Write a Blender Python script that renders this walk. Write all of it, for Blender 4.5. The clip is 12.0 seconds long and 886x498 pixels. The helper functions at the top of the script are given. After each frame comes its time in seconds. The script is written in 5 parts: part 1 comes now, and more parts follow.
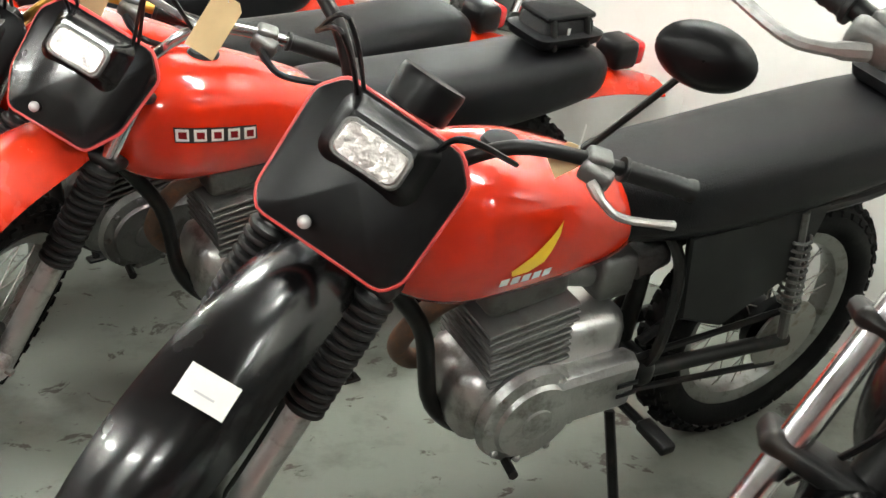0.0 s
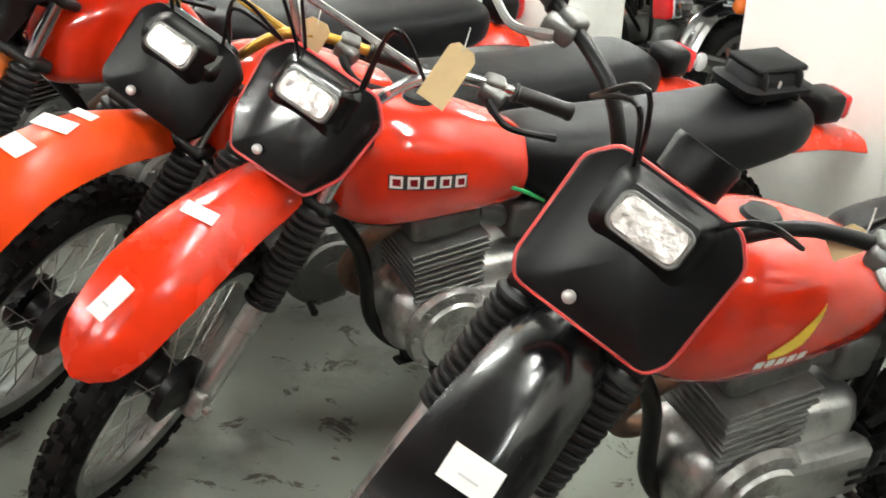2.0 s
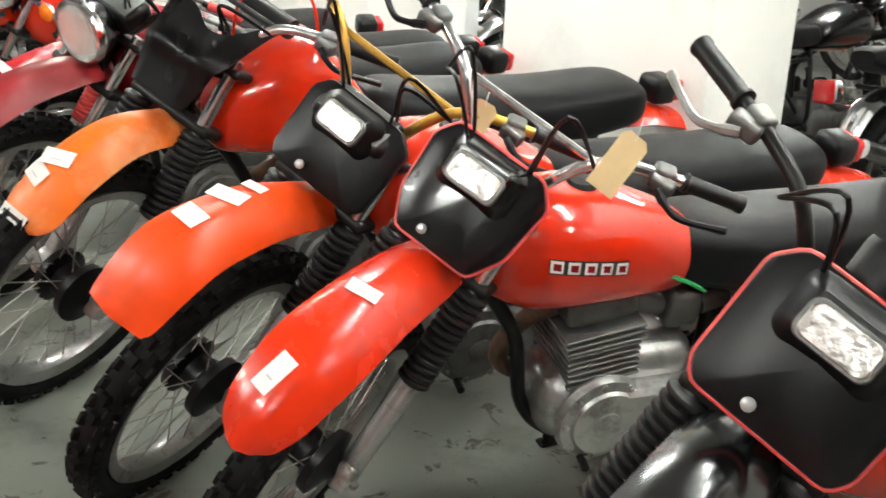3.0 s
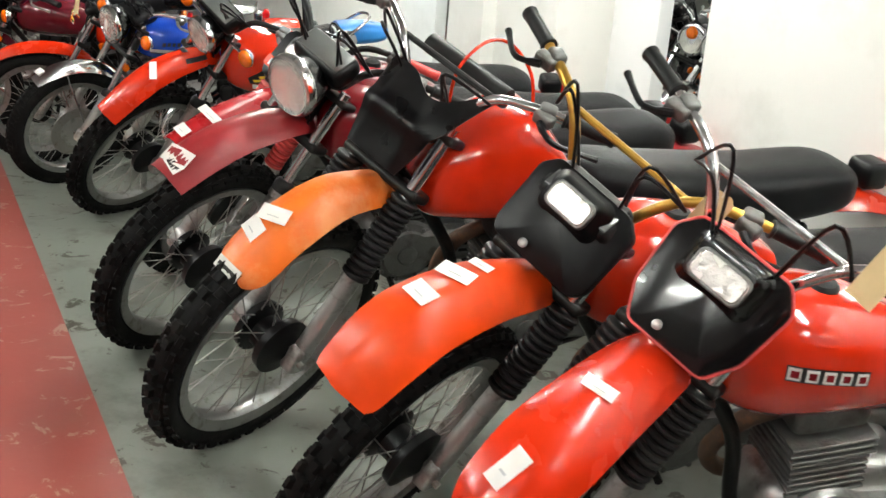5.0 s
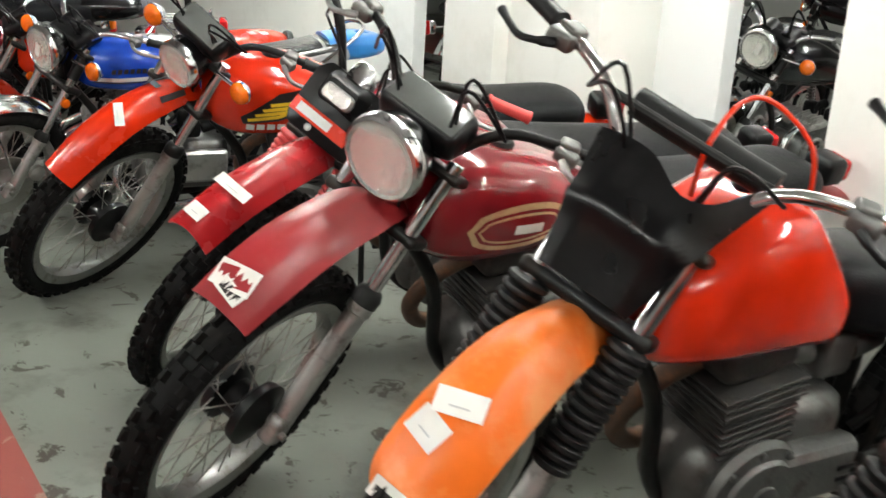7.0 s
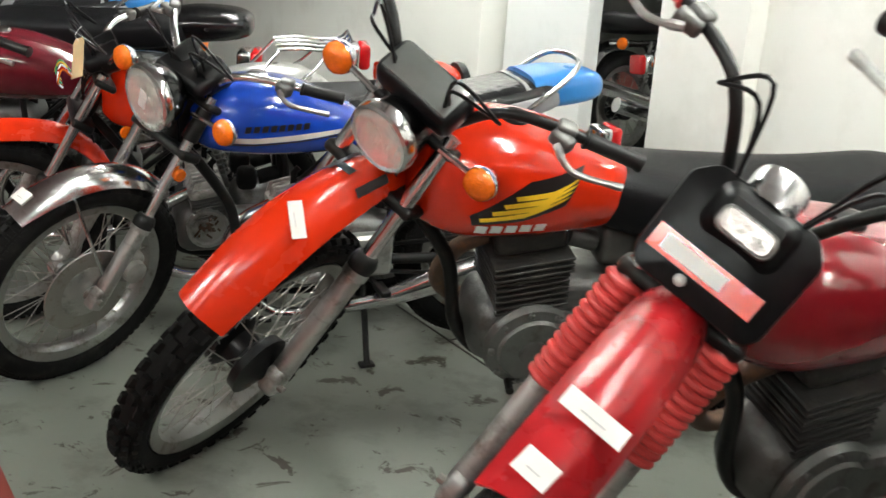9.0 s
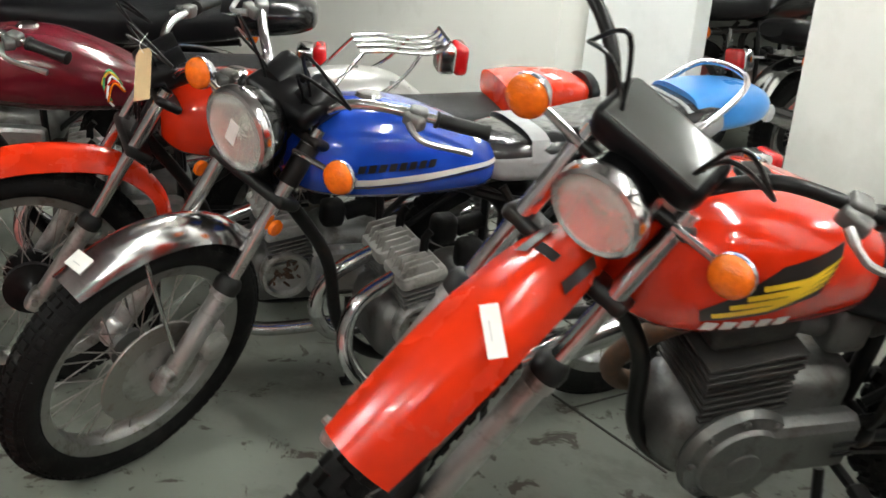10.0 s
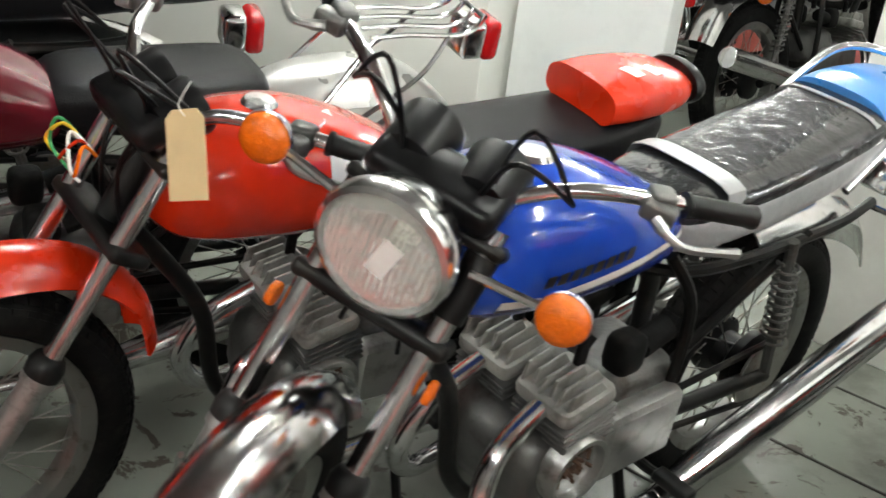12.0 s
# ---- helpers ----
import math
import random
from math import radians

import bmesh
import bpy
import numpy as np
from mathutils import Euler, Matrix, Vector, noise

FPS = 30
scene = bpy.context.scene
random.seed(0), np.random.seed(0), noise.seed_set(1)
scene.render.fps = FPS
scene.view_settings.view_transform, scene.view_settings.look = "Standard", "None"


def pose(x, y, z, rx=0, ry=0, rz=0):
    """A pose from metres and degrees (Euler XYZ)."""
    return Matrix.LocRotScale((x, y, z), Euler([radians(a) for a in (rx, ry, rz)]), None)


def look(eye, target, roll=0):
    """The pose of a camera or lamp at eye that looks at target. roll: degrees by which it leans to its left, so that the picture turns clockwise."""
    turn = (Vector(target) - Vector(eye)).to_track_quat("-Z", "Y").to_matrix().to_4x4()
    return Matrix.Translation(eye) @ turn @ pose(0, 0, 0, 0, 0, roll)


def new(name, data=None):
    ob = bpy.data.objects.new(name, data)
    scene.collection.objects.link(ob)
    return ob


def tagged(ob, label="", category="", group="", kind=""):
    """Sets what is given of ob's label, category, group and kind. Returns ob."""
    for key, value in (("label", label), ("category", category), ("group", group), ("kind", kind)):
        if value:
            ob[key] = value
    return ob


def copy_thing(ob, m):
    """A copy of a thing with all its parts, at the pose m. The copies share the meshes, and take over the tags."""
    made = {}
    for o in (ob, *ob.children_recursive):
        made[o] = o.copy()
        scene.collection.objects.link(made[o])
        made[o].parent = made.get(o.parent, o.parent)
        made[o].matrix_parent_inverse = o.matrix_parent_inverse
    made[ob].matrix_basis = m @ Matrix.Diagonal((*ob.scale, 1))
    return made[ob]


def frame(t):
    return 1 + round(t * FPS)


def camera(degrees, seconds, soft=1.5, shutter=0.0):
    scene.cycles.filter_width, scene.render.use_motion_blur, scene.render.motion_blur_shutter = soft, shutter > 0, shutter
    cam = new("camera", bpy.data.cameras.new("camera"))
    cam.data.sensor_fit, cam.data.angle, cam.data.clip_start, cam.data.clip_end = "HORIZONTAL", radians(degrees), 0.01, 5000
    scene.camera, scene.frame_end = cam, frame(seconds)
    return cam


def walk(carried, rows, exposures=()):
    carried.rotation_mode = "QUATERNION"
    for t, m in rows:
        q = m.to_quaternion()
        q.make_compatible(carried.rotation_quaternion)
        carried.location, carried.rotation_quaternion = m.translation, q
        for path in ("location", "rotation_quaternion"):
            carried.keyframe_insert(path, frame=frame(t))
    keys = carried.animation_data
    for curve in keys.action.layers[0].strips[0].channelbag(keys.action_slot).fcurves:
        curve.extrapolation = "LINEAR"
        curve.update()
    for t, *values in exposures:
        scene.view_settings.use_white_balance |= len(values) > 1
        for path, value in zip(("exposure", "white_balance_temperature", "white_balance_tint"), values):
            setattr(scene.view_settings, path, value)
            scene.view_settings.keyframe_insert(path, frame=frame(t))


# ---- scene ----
cam = camera(44.90, 12.0, soft=1.5, shutter=0.3)
PATH = [
    (0, (0.479, 0.103, 1.283), (0.279, 1.938, 0.514), 1.49),
    (0.5, (0.346, 0.101, 1.290), (0.231, 1.941, 0.515), 1.70),
    (1, (0.307, 0.113, 1.292), (0.173, 1.949, 0.512), 2.16),
    (1.5, (0.279, 0.139, 1.304), (0.016, 1.962, 0.525), 2.10),
    (2, (0.246, 0.160, 1.316), (-0.132, 1.978, 0.572), 2.43),
    (2.5, (0.213, 0.175, 1.330), (-0.270, 1.992, 0.646), 2.43),
    (3, (0.182, 0.173, 1.337), (-0.441, 1.963, 0.698), 2.76),
    (3.2, (0.174, 0.177, 1.336), (-0.496, 1.956, 0.713), 2.84),
    (4.8, (0.049, 0.126, 1.394), (-0.772, 1.854, 0.810), 5.09),
    (5, (-0.008, 0.163, 1.388), (-0.868, 1.873, 0.807), 4.64),
    (5.5, (-0.246, 0.254, 1.386), (-1.028, 1.997, 0.795), 2.12),
    (6, (-0.465, 0.371, 1.389), (-1.143, 2.150, 0.775), 3.05),
    (6.5, (-0.698, 0.618, 1.409), (-1.356, 2.403, 0.795), 3.09),
    (7, (-0.990, 0.802, 1.384), (-1.650, 2.591, 0.780), 3.48),
    (7.2, (-1.117, 0.880, 1.395), (-1.775, 2.670, 0.793), 2.32),
    (8.8, (-1.994, 1.684, 1.321), (-2.680, 3.461, 0.714), 4.37),
    (9, (-2.120, 1.749, 1.333), (-2.789, 3.529, 0.714), 3.94),
    (9.5, (-2.424, 1.963, 1.312), (-3.062, 3.743, 0.661), 4.60),
    (10, (-2.729, 2.195, 1.336), (-3.338, 3.974, 0.655), 4.91),
    (10.5, (-3.020, 2.378, 1.333), (-3.482, 4.193, 0.631), 3.83),
    (11, (-3.244, 2.564, 1.322), (-3.537, 4.398, 0.580), 5.34),
    (11.5, (-3.425, 2.767, 1.341), (-3.605, 4.594, 0.548), 6.42),
    (12, (-3.678, 2.885, 1.327), (-3.751, 4.702, 0.494), 7.08),
]
walk(cam, [(t, look(eye, target, roll)) for t, eye, target, roll in PATH], exposures=((0, 1.02), (2.5, 1.04), (5, 0.83), (6, 0.73), (7, 0.82), (9, 0.83), (10.5, 0.74), (12, 0.76)))


# ---- world and light: a windowless store lit by fluorescent tubes ----
world = bpy.data.worlds.new("world")
scene.world = world
world.use_nodes = True
world.node_tree.nodes["Background"].inputs[0].default_value = (0.9, 0.95, 1.0, 1)
world.node_tree.nodes["Background"].inputs[1].default_value = 0.01
TUBE_POWER = 102.0

# row axes of the place: U runs along the row of machines, N from the row to the back wall
UX, UY, NX, NY = -0.8106, 0.5856, 0.5856, 0.8106
WALL_N = 2.86


def un(u, n, z=0.0):
    """World place from metres along the row, metres towards the back wall, height."""
    return Vector((u * UX + n * NX, u * UY + n * NY, z))


ROW = Matrix(((UX, NX, 0, 0), (UY, NY, 0, 0), (0, 0, 1, 0), (0, 0, 0, 1)))
# the row axes are left-handed (U, N, up); FLIP turns mesh faces round where needed


# ---- materials ----
def mat(name, color, rough=0.5, metal=0.0, noise_scale=30.0, vary=0.12, bump=0.0, bump_scale=200.0, coat=0.0, spec=0.5,
        dirt=None, dirt_scale=6.0, dirt_amount=0.0, rough_vary=0.1, island=0.0):
    m = bpy.data.materials.new(name)
    m.use_nodes = True
    nt = m.node_tree
    b = nt.nodes["Principled BSDF"]
    N, L = nt.nodes.new, nt.links.new
    b.inputs["Roughness"].default_value = rough
    b.inputs["Metallic"].default_value = metal
    b.inputs["Coat Weight"].default_value = coat
    b.inputs["Coat Roughness"].default_value = 0.08
    b.inputs["Specular IOR Level"].default_value = spec
    tc = N("ShaderNodeTexCoord")
    n1 = N("ShaderNodeTexNoise")
    n1.inputs["Scale"].default_value = noise_scale
    n1.inputs["Detail"].default_value = 6
    L(tc.outputs["Object"], n1.inputs["Vector"])
    mix = N("ShaderNodeMix")
    mix.data_type = "RGBA"
    lo = tuple(max(0.0, c * (1 - vary)) for c in color)
    hi = tuple(min(1.0, c * (1 + vary)) for c in color)
    mix.inputs[6].default_value = (*lo, 1)
    mix.inputs[7].default_value = (*hi, 1)
    L(n1.outputs["Fac"], mix.inputs[0])
    out = mix.outputs[2]
    if dirt:
        n2 = N("ShaderNodeTexNoise")
        n2.inputs["Scale"].default_value = dirt_scale
        n2.inputs["Detail"].default_value = 8
        n2.inputs["Roughness"].default_value = 0.65
        L(tc.outputs["Object"], n2.inputs["Vector"])
        ramp = N("ShaderNodeValToRGB")
        ramp.color_ramp.elements[0].position = 0.52
        ramp.color_ramp.elements[1].position = 0.68
        ramp.color_ramp.elements[1].color = (dirt_amount,) * 3 + (1,)
        L(n2.outputs["Fac"], ramp.inputs[0])
        mix2 = N("ShaderNodeMix")
        mix2.data_type = "RGBA"
        L(ramp.outputs[0], mix2.inputs[0])
        L(out, mix2.inputs[6])
        mix2.inputs[7].default_value = (*dirt, 1)
        out = mix2.outputs[2]
    L(out, b.inputs["Base Color"])
    mr = N("ShaderNodeMapRange")
    mr.inputs[3].default_value = max(0.02, rough - rough_vary)
    mr.inputs[4].default_value = min(1.0, rough + rough_vary)
    n3 = N("ShaderNodeTexNoise")
    n3.inputs["Scale"].default_value = noise_scale * 0.4
    n3.inputs["Detail"].default_value = 4
    L(tc.outputs["Object"], n3.inputs["Vector"])
    L(n3.outputs["Fac"], mr.inputs[0])
    L(mr.outputs[0], b.inputs["Roughness"])
    if bump:
        nb = N("ShaderNodeTexNoise")
        nb.inputs["Scale"].default_value = bump_scale
        nb.inputs["Detail"].default_value = 3
        L(tc.outputs["Object"], nb.inputs["Vector"])
        bp = N("ShaderNodeBump")
        bp.inputs["Strength"].default_value = bump
        bp.inputs["Distance"].default_value = 0.004
        L(nb.outputs["Fac"], bp.inputs["Height"])
        L(bp.outputs[0], b.inputs["Normal"])
    return m


RED = mat("red_plastic", (0.60, 0.026, 0.004), 0.26, spec=0.35, dirt=(0.50, 0.018, 0.004), dirt_scale=9, dirt_amount=0.35, coat=0.2)
RED_ORANGE = mat("orange_red_plastic", (0.70, 0.055, 0.005), 0.34, spec=0.35, dirt=(0.74, 0.10, 0.02), dirt_scale=7, dirt_amount=0.4)
ORANGE = mat("faded_orange_plastic", (0.78, 0.15, 0.012), 0.38, spec=0.35, dirt=(0.85, 0.38, 0.16), dirt_scale=5, dirt_amount=0.7)
DARK_RED = mat("faded_dark_red_plastic", (0.27, 0.016, 0.02), 0.36, dirt=(0.34, 0.06, 0.055), dirt_scale=8, dirt_amount=0.5)
CRIMSON = mat("crimson_plastic", (0.36, 0.010, 0.014), 0.28, dirt=(0.40, 0.03, 0.03), dirt_scale=7, dirt_amount=0.4)
TANK_RED = mat("red_tank_paint", (0.56, 0.022, 0.004), 0.16, spec=0.4, coat=0.6, dirt=(0.5, 0.03, 0.02), dirt_scale=8, dirt_amount=0.4)
TANK_DARK = mat("dark_red_tank_paint", (0.20, 0.007, 0.012), 0.2, coat=0.6, dirt=(0.2, 0.01, 0.015), dirt_scale=8, dirt_amount=0.5)
BLUE = mat("blue_tank_paint", (0.008, 0.058, 0.44), 0.16, coat=0.7, dirt=(0.01, 0.03, 0.36), dirt_scale=6, dirt_amount=0.5)
LIGHT_BLUE = mat("light_blue_paint", (0.03, 0.22, 0.60), 0.3, coat=0.4)
MAROON = mat("maroon_paint", (0.11, 0.006, 0.014), 0.2, coat=0.5)
BLACK = mat("black_plastic", (0.004, 0.004, 0.0045), 0.36, spec=0.2, dirt=(0.010, 0.010, 0.010), dirt_scale=11, dirt_amount=0.6, bump=0.05, bump_scale=500)
BLACK_GLOSS = mat("glossy_black_plastic", (0.003, 0.003, 0.0035), 0.24, spec=0.4, dirt=(0.006, 0.006, 0.006), dirt_scale=9, dirt_amount=0.6, coat=0.3)
SATIN_BLACK = mat("scuffed_satin_black_plastic", (0.003, 0.003, 0.0035), 0.3, spec=0.3, dirt=(0.012, 0.012, 0.012), dirt_scale=14, dirt_amount=0.6, bump=0.08, bump_scale=60)
RUBBER = mat("tyre_rubber", (0.006, 0.006, 0.006), 0.75, spec=0.12, dirt=(0.018, 0.017, 0.015), dirt_scale=14, dirt_amount=0.75, bump=0.15, bump_scale=120)
GAITER = mat("black_rubber_gaiter", (0.006, 0.006, 0.006), 0.5, spec=0.3, dirt=(0.015, 0.015, 0.015), dirt_scale=20, dirt_amount=0.5)
RED_RUBBER = mat("red_rubber_gaiter", (0.62, 0.06, 0.055), 0.45, dirt=(0.4, 0.03, 0.03), dirt_scale=15, dirt_amount=0.5)
VINYL = mat("black_seat_vinyl", (0.005, 0.005, 0.006), 0.42, spec=0.16, dirt=(0.011, 0.011, 0.011), dirt_scale=6, dirt_amount=0.5, bump=0.3, bump_scale=330)
CHROME = mat("worn_chrome", (0.74, 0.74, 0.75), 0.17, 1.0, dirt=(0.36, 0.34, 0.31), dirt_scale=34, dirt_amount=0.45, rough_vary=0.12)
ALLOY = mat("cast_alloy", (0.46, 0.46, 0.45), 0.34, 0.9, dirt=(0.16, 0.15, 0.13), dirt_scale=12, dirt_amount=0.8, bump=0.2, bump_scale=160)
DULL_ALLOY = mat("dull_sand_cast_alloy", (0.27, 0.265, 0.25), 0.62, 0.35, spec=0.3, dirt=(0.09, 0.08, 0.07), dirt_scale=16, dirt_amount=0.8, bump=0.3, bump_scale=180)
ENGINE_BLACK = mat("sooty_engine_paint", (0.022, 0.021, 0.020), 0.5, 0.2, spec=0.35, dirt=(0.055, 0.048, 0.04), dirt_scale=16, dirt_amount=0.7, bump=0.3, bump_scale=140)
ALLOY_DARK = mat("grimy_alloy", (0.15, 0.15, 0.145), 0.5, 0.8, dirt=(0.07, 0.06, 0.05), dirt_scale=14, dirt_amount=0.85, bump=0.3, bump_scale=120)
FORK = mat("dull_fork_alloy", (0.46, 0.46, 0.45), 0.4, 0.85, dirt=(0.15, 0.13, 0.11), dirt_scale=18, dirt_amount=0.75)
RIM = mat("alloy_rim", (0.31, 0.31, 0.30), 0.36, 0.9, dirt=(0.13, 0.115, 0.095), dirt_scale=26, dirt_amount=0.8)
STEEL = mat("dull_spoke_steel", (0.35, 0.34, 0.32), 0.4, 0.9, dirt=(0.16, 0.1, 0.06), dirt_scale=30, dirt_amount=0.6)
FRAME = mat("black_frame_paint", (0.005, 0.005, 0.005), 0.4, spec=0.25, dirt=(0.025, 0.018, 0.013), dirt_scale=14, dirt_amount=0.6)
RUST = mat("rusty_exhaust_steel", (0.10, 0.06, 0.04), 0.65, 0.4, dirt=(0.2, 0.085, 0.035), dirt_scale=22, dirt_amount=0.8)
GOLD = mat("gold_anodised_bar", (0.55, 0.32, 0.06), 0.35, 0.8, dirt=(0.3, 0.13, 0.05), dirt_scale=15, dirt_amount=0.7)
AMBER = mat("amber_lens", (0.88, 0.15, 0.004), 0.2, coat=0.3, noise_scale=120, vary=0.3, bump=0.5, bump_scale=220)
RED_LENS = mat("red_lens", (0.5, 0.01, 0.012), 0.15, coat=0.5)
REFLECTOR = mat("headlight_reflector", (0.44, 0.41, 0.39), 0.26, 0.7, noise_scale=30, vary=0.35, bump=0.8, bump_scale=60, rough_vary=0.16)
PAPER = mat("white_paper", (0.78, 0.77, 0.74), 0.7)
MANILA = mat("manila_card", (0.66, 0.50, 0.27), 0.75)
WHITE_DECAL = mat("white_decal", (0.75, 0.74, 0.70), 0.35)
YELLOW_DECAL = mat("yellow_decal", (0.85, 0.55, 0.03), 0.35)
BLACK_DECAL = mat("black_decal", (0.015, 0.012, 0.012), 0.35)
INK = mat("grey_print", (0.50, 0.50, 0.51), 0.7)
TAN = mat("tan_decal", (0.58, 0.38, 0.2), 0.4, dirt=(0.4, 0.1, 0.07), dirt_scale=30, dirt_amount=0.7)
TAPE = mat("silver_duct_tape", (0.36, 0.37, 0.38), 0.34, 0.25, bump=0.5, bump_scale=45)
PLASTIC_FILM = mat("black_plastic_film", (0.02, 0.02, 0.022), 0.16, bump=0.9, bump_scale=28, coat=0.3)
SILVER = mat("silver_paint", (0.45, 0.45, 0.44), 0.3, 0.6)
LAMP_BOWL = mat("polished_lamp_bowl", (0.88, 0.88, 0.84), 0.12, 0.76, noise_scale=25, vary=0.08, bump=1.0, bump_scale=18, rough_vary=0.05)
GREEN = mat("green_hose", (0.02, 0.25, 0.07), 0.4)
FOG_GLASS = mat("grey_dial_glass", (0.10, 0.105, 0.10), 0.2, coat=0.2)

glass = bpy.data.materials.new("lens_glass")
glass.use_nodes = True
_g = glass.node_tree.nodes["Principled BSDF"]
_g.inputs["Base Color"].default_value = (0.97, 0.97, 0.95, 1)
_g.inputs["Transmission Weight"].default_value = 1.0
_g.inputs["Roughness"].default_value = 0.02
_g.inputs["IOR"].default_value = 1.3

# pressed headlight glass with fine vertical ribs
lamp_glass = glass.copy()
lamp_glass.name = "ribbed_lamp_glass"
_nt = lamp_glass.node_tree
_w = _nt.nodes.new("ShaderNodeTexWave")
_w.bands_direction = "Y"
_w.inputs["Scale"].default_value = 36.0
_w.inputs["Distortion"].default_value = 1.2
_c = _nt.nodes.new("ShaderNodeTexCoord")
_bp = _nt.nodes.new("ShaderNodeBump")
_bp.inputs["Strength"].default_value = 0.35
_bp.inputs["Distance"].default_value = 0.004
_nt.links.new(_c.outputs["Object"], _w.inputs["Vector"])
_nt.links.new(_w.outputs["Fac"], _bp.inputs["Height"])
_nt.links.new(_bp.outputs["Normal"], _nt.nodes["Principled BSDF"].inputs["Normal"])


def floor_material(name, base, dark, worn, worn_amount):
    m = mat(name, base, 0.42, noise_scale=3.0, vary=0.10, dirt=worn, dirt_scale=3.2, dirt_amount=worn_amount, bump=0.08, bump_scale=35, rough_vary=0.16)
    nt = m.node_tree
    b = nt.nodes["Principled BSDF"]
    src = b.inputs["Base Color"].links[0].from_socket
    tc = nt.nodes.new("ShaderNodeTexCoord")
    n = nt.nodes.new("ShaderNodeTexNoise")
    n.inputs["Scale"].default_value = 9.0
    n.inputs["Detail"].default_value = 9
    n.inputs["Roughness"].default_value = 0.7
    n.inputs["Distortion"].default_value = 0.6
    nt.links.new(tc.outputs["Object"], n.inputs["Vector"])
    r = nt.nodes.new("ShaderNodeValToRGB")
    r.color_ramp.elements[0].position = 0.585
    r.color_ramp.elements[1].position = 0.615
    nt.links.new(n.outputs["Fac"], r.inputs[0])
    mx = nt.nodes.new("ShaderNodeMix")
    mx.data_type = "RGBA"
    nt.links.new(r.outputs[0], mx.inputs[0])
    nt.links.new(src, mx.inputs[6])
    mx.inputs[7].default_value = (*dark, 1)
    nt.links.new(mx.outputs[2], b.inputs["Base Color"])
    return m


FLOOR = floor_material("worn_grey_floor_paint", (0.185, 0.198, 0.172), (0.045, 0.034, 0.024), (0.085, 0.082, 0.068), 0.8)
RED_FLOOR = floor_material("worn_red_floor_paint", (0.27, 0.060, 0.048), (0.33, 0.20, 0.15), (0.25, 0.08, 0.06), 0.6)
WALL = mat("white_wall_paint", (0.86, 0.86, 0.82), 0.55, noise_scale=2.0, vary=0.03, dirt=(0.66, 0.65, 0.60), dirt_scale=2.5, dirt_amount=0.4, bump=0.1, bump_scale=60)
DOOR_WHITE = mat("white_board_paint", (0.84, 0.86, 0.86), 0.4, noise_scale=2.0, vary=0.03, dirt=(0.65, 0.67, 0.67), dirt_scale=3, dirt_amount=0.4)
# surfaces out of view, darkened so that little light bounces back
CEILING = mat("unseen_ceiling_grey", (0.17, 0.17, 0.165), 0.8)
DIM_WALL = mat("unseen_wall_grey", (0.20, 0.20, 0.19), 0.7, noise_scale=2.0, dirt=(0.14, 0.14, 0.13), dirt_scale=2.5, dirt_amount=0.5, bump=0.15, bump_scale=40)
tube_glow = bpy.data.materials.new("lit_tube")
tube_glow.use_nodes = True
_t = tube_glow.node_tree.nodes["Principled BSDF"]
_t.inputs["Emission Color"].default_value = (0.98, 1.0, 0.93, 1)
_t.inputs["Emission Strength"].default_value = TUBE_POWER


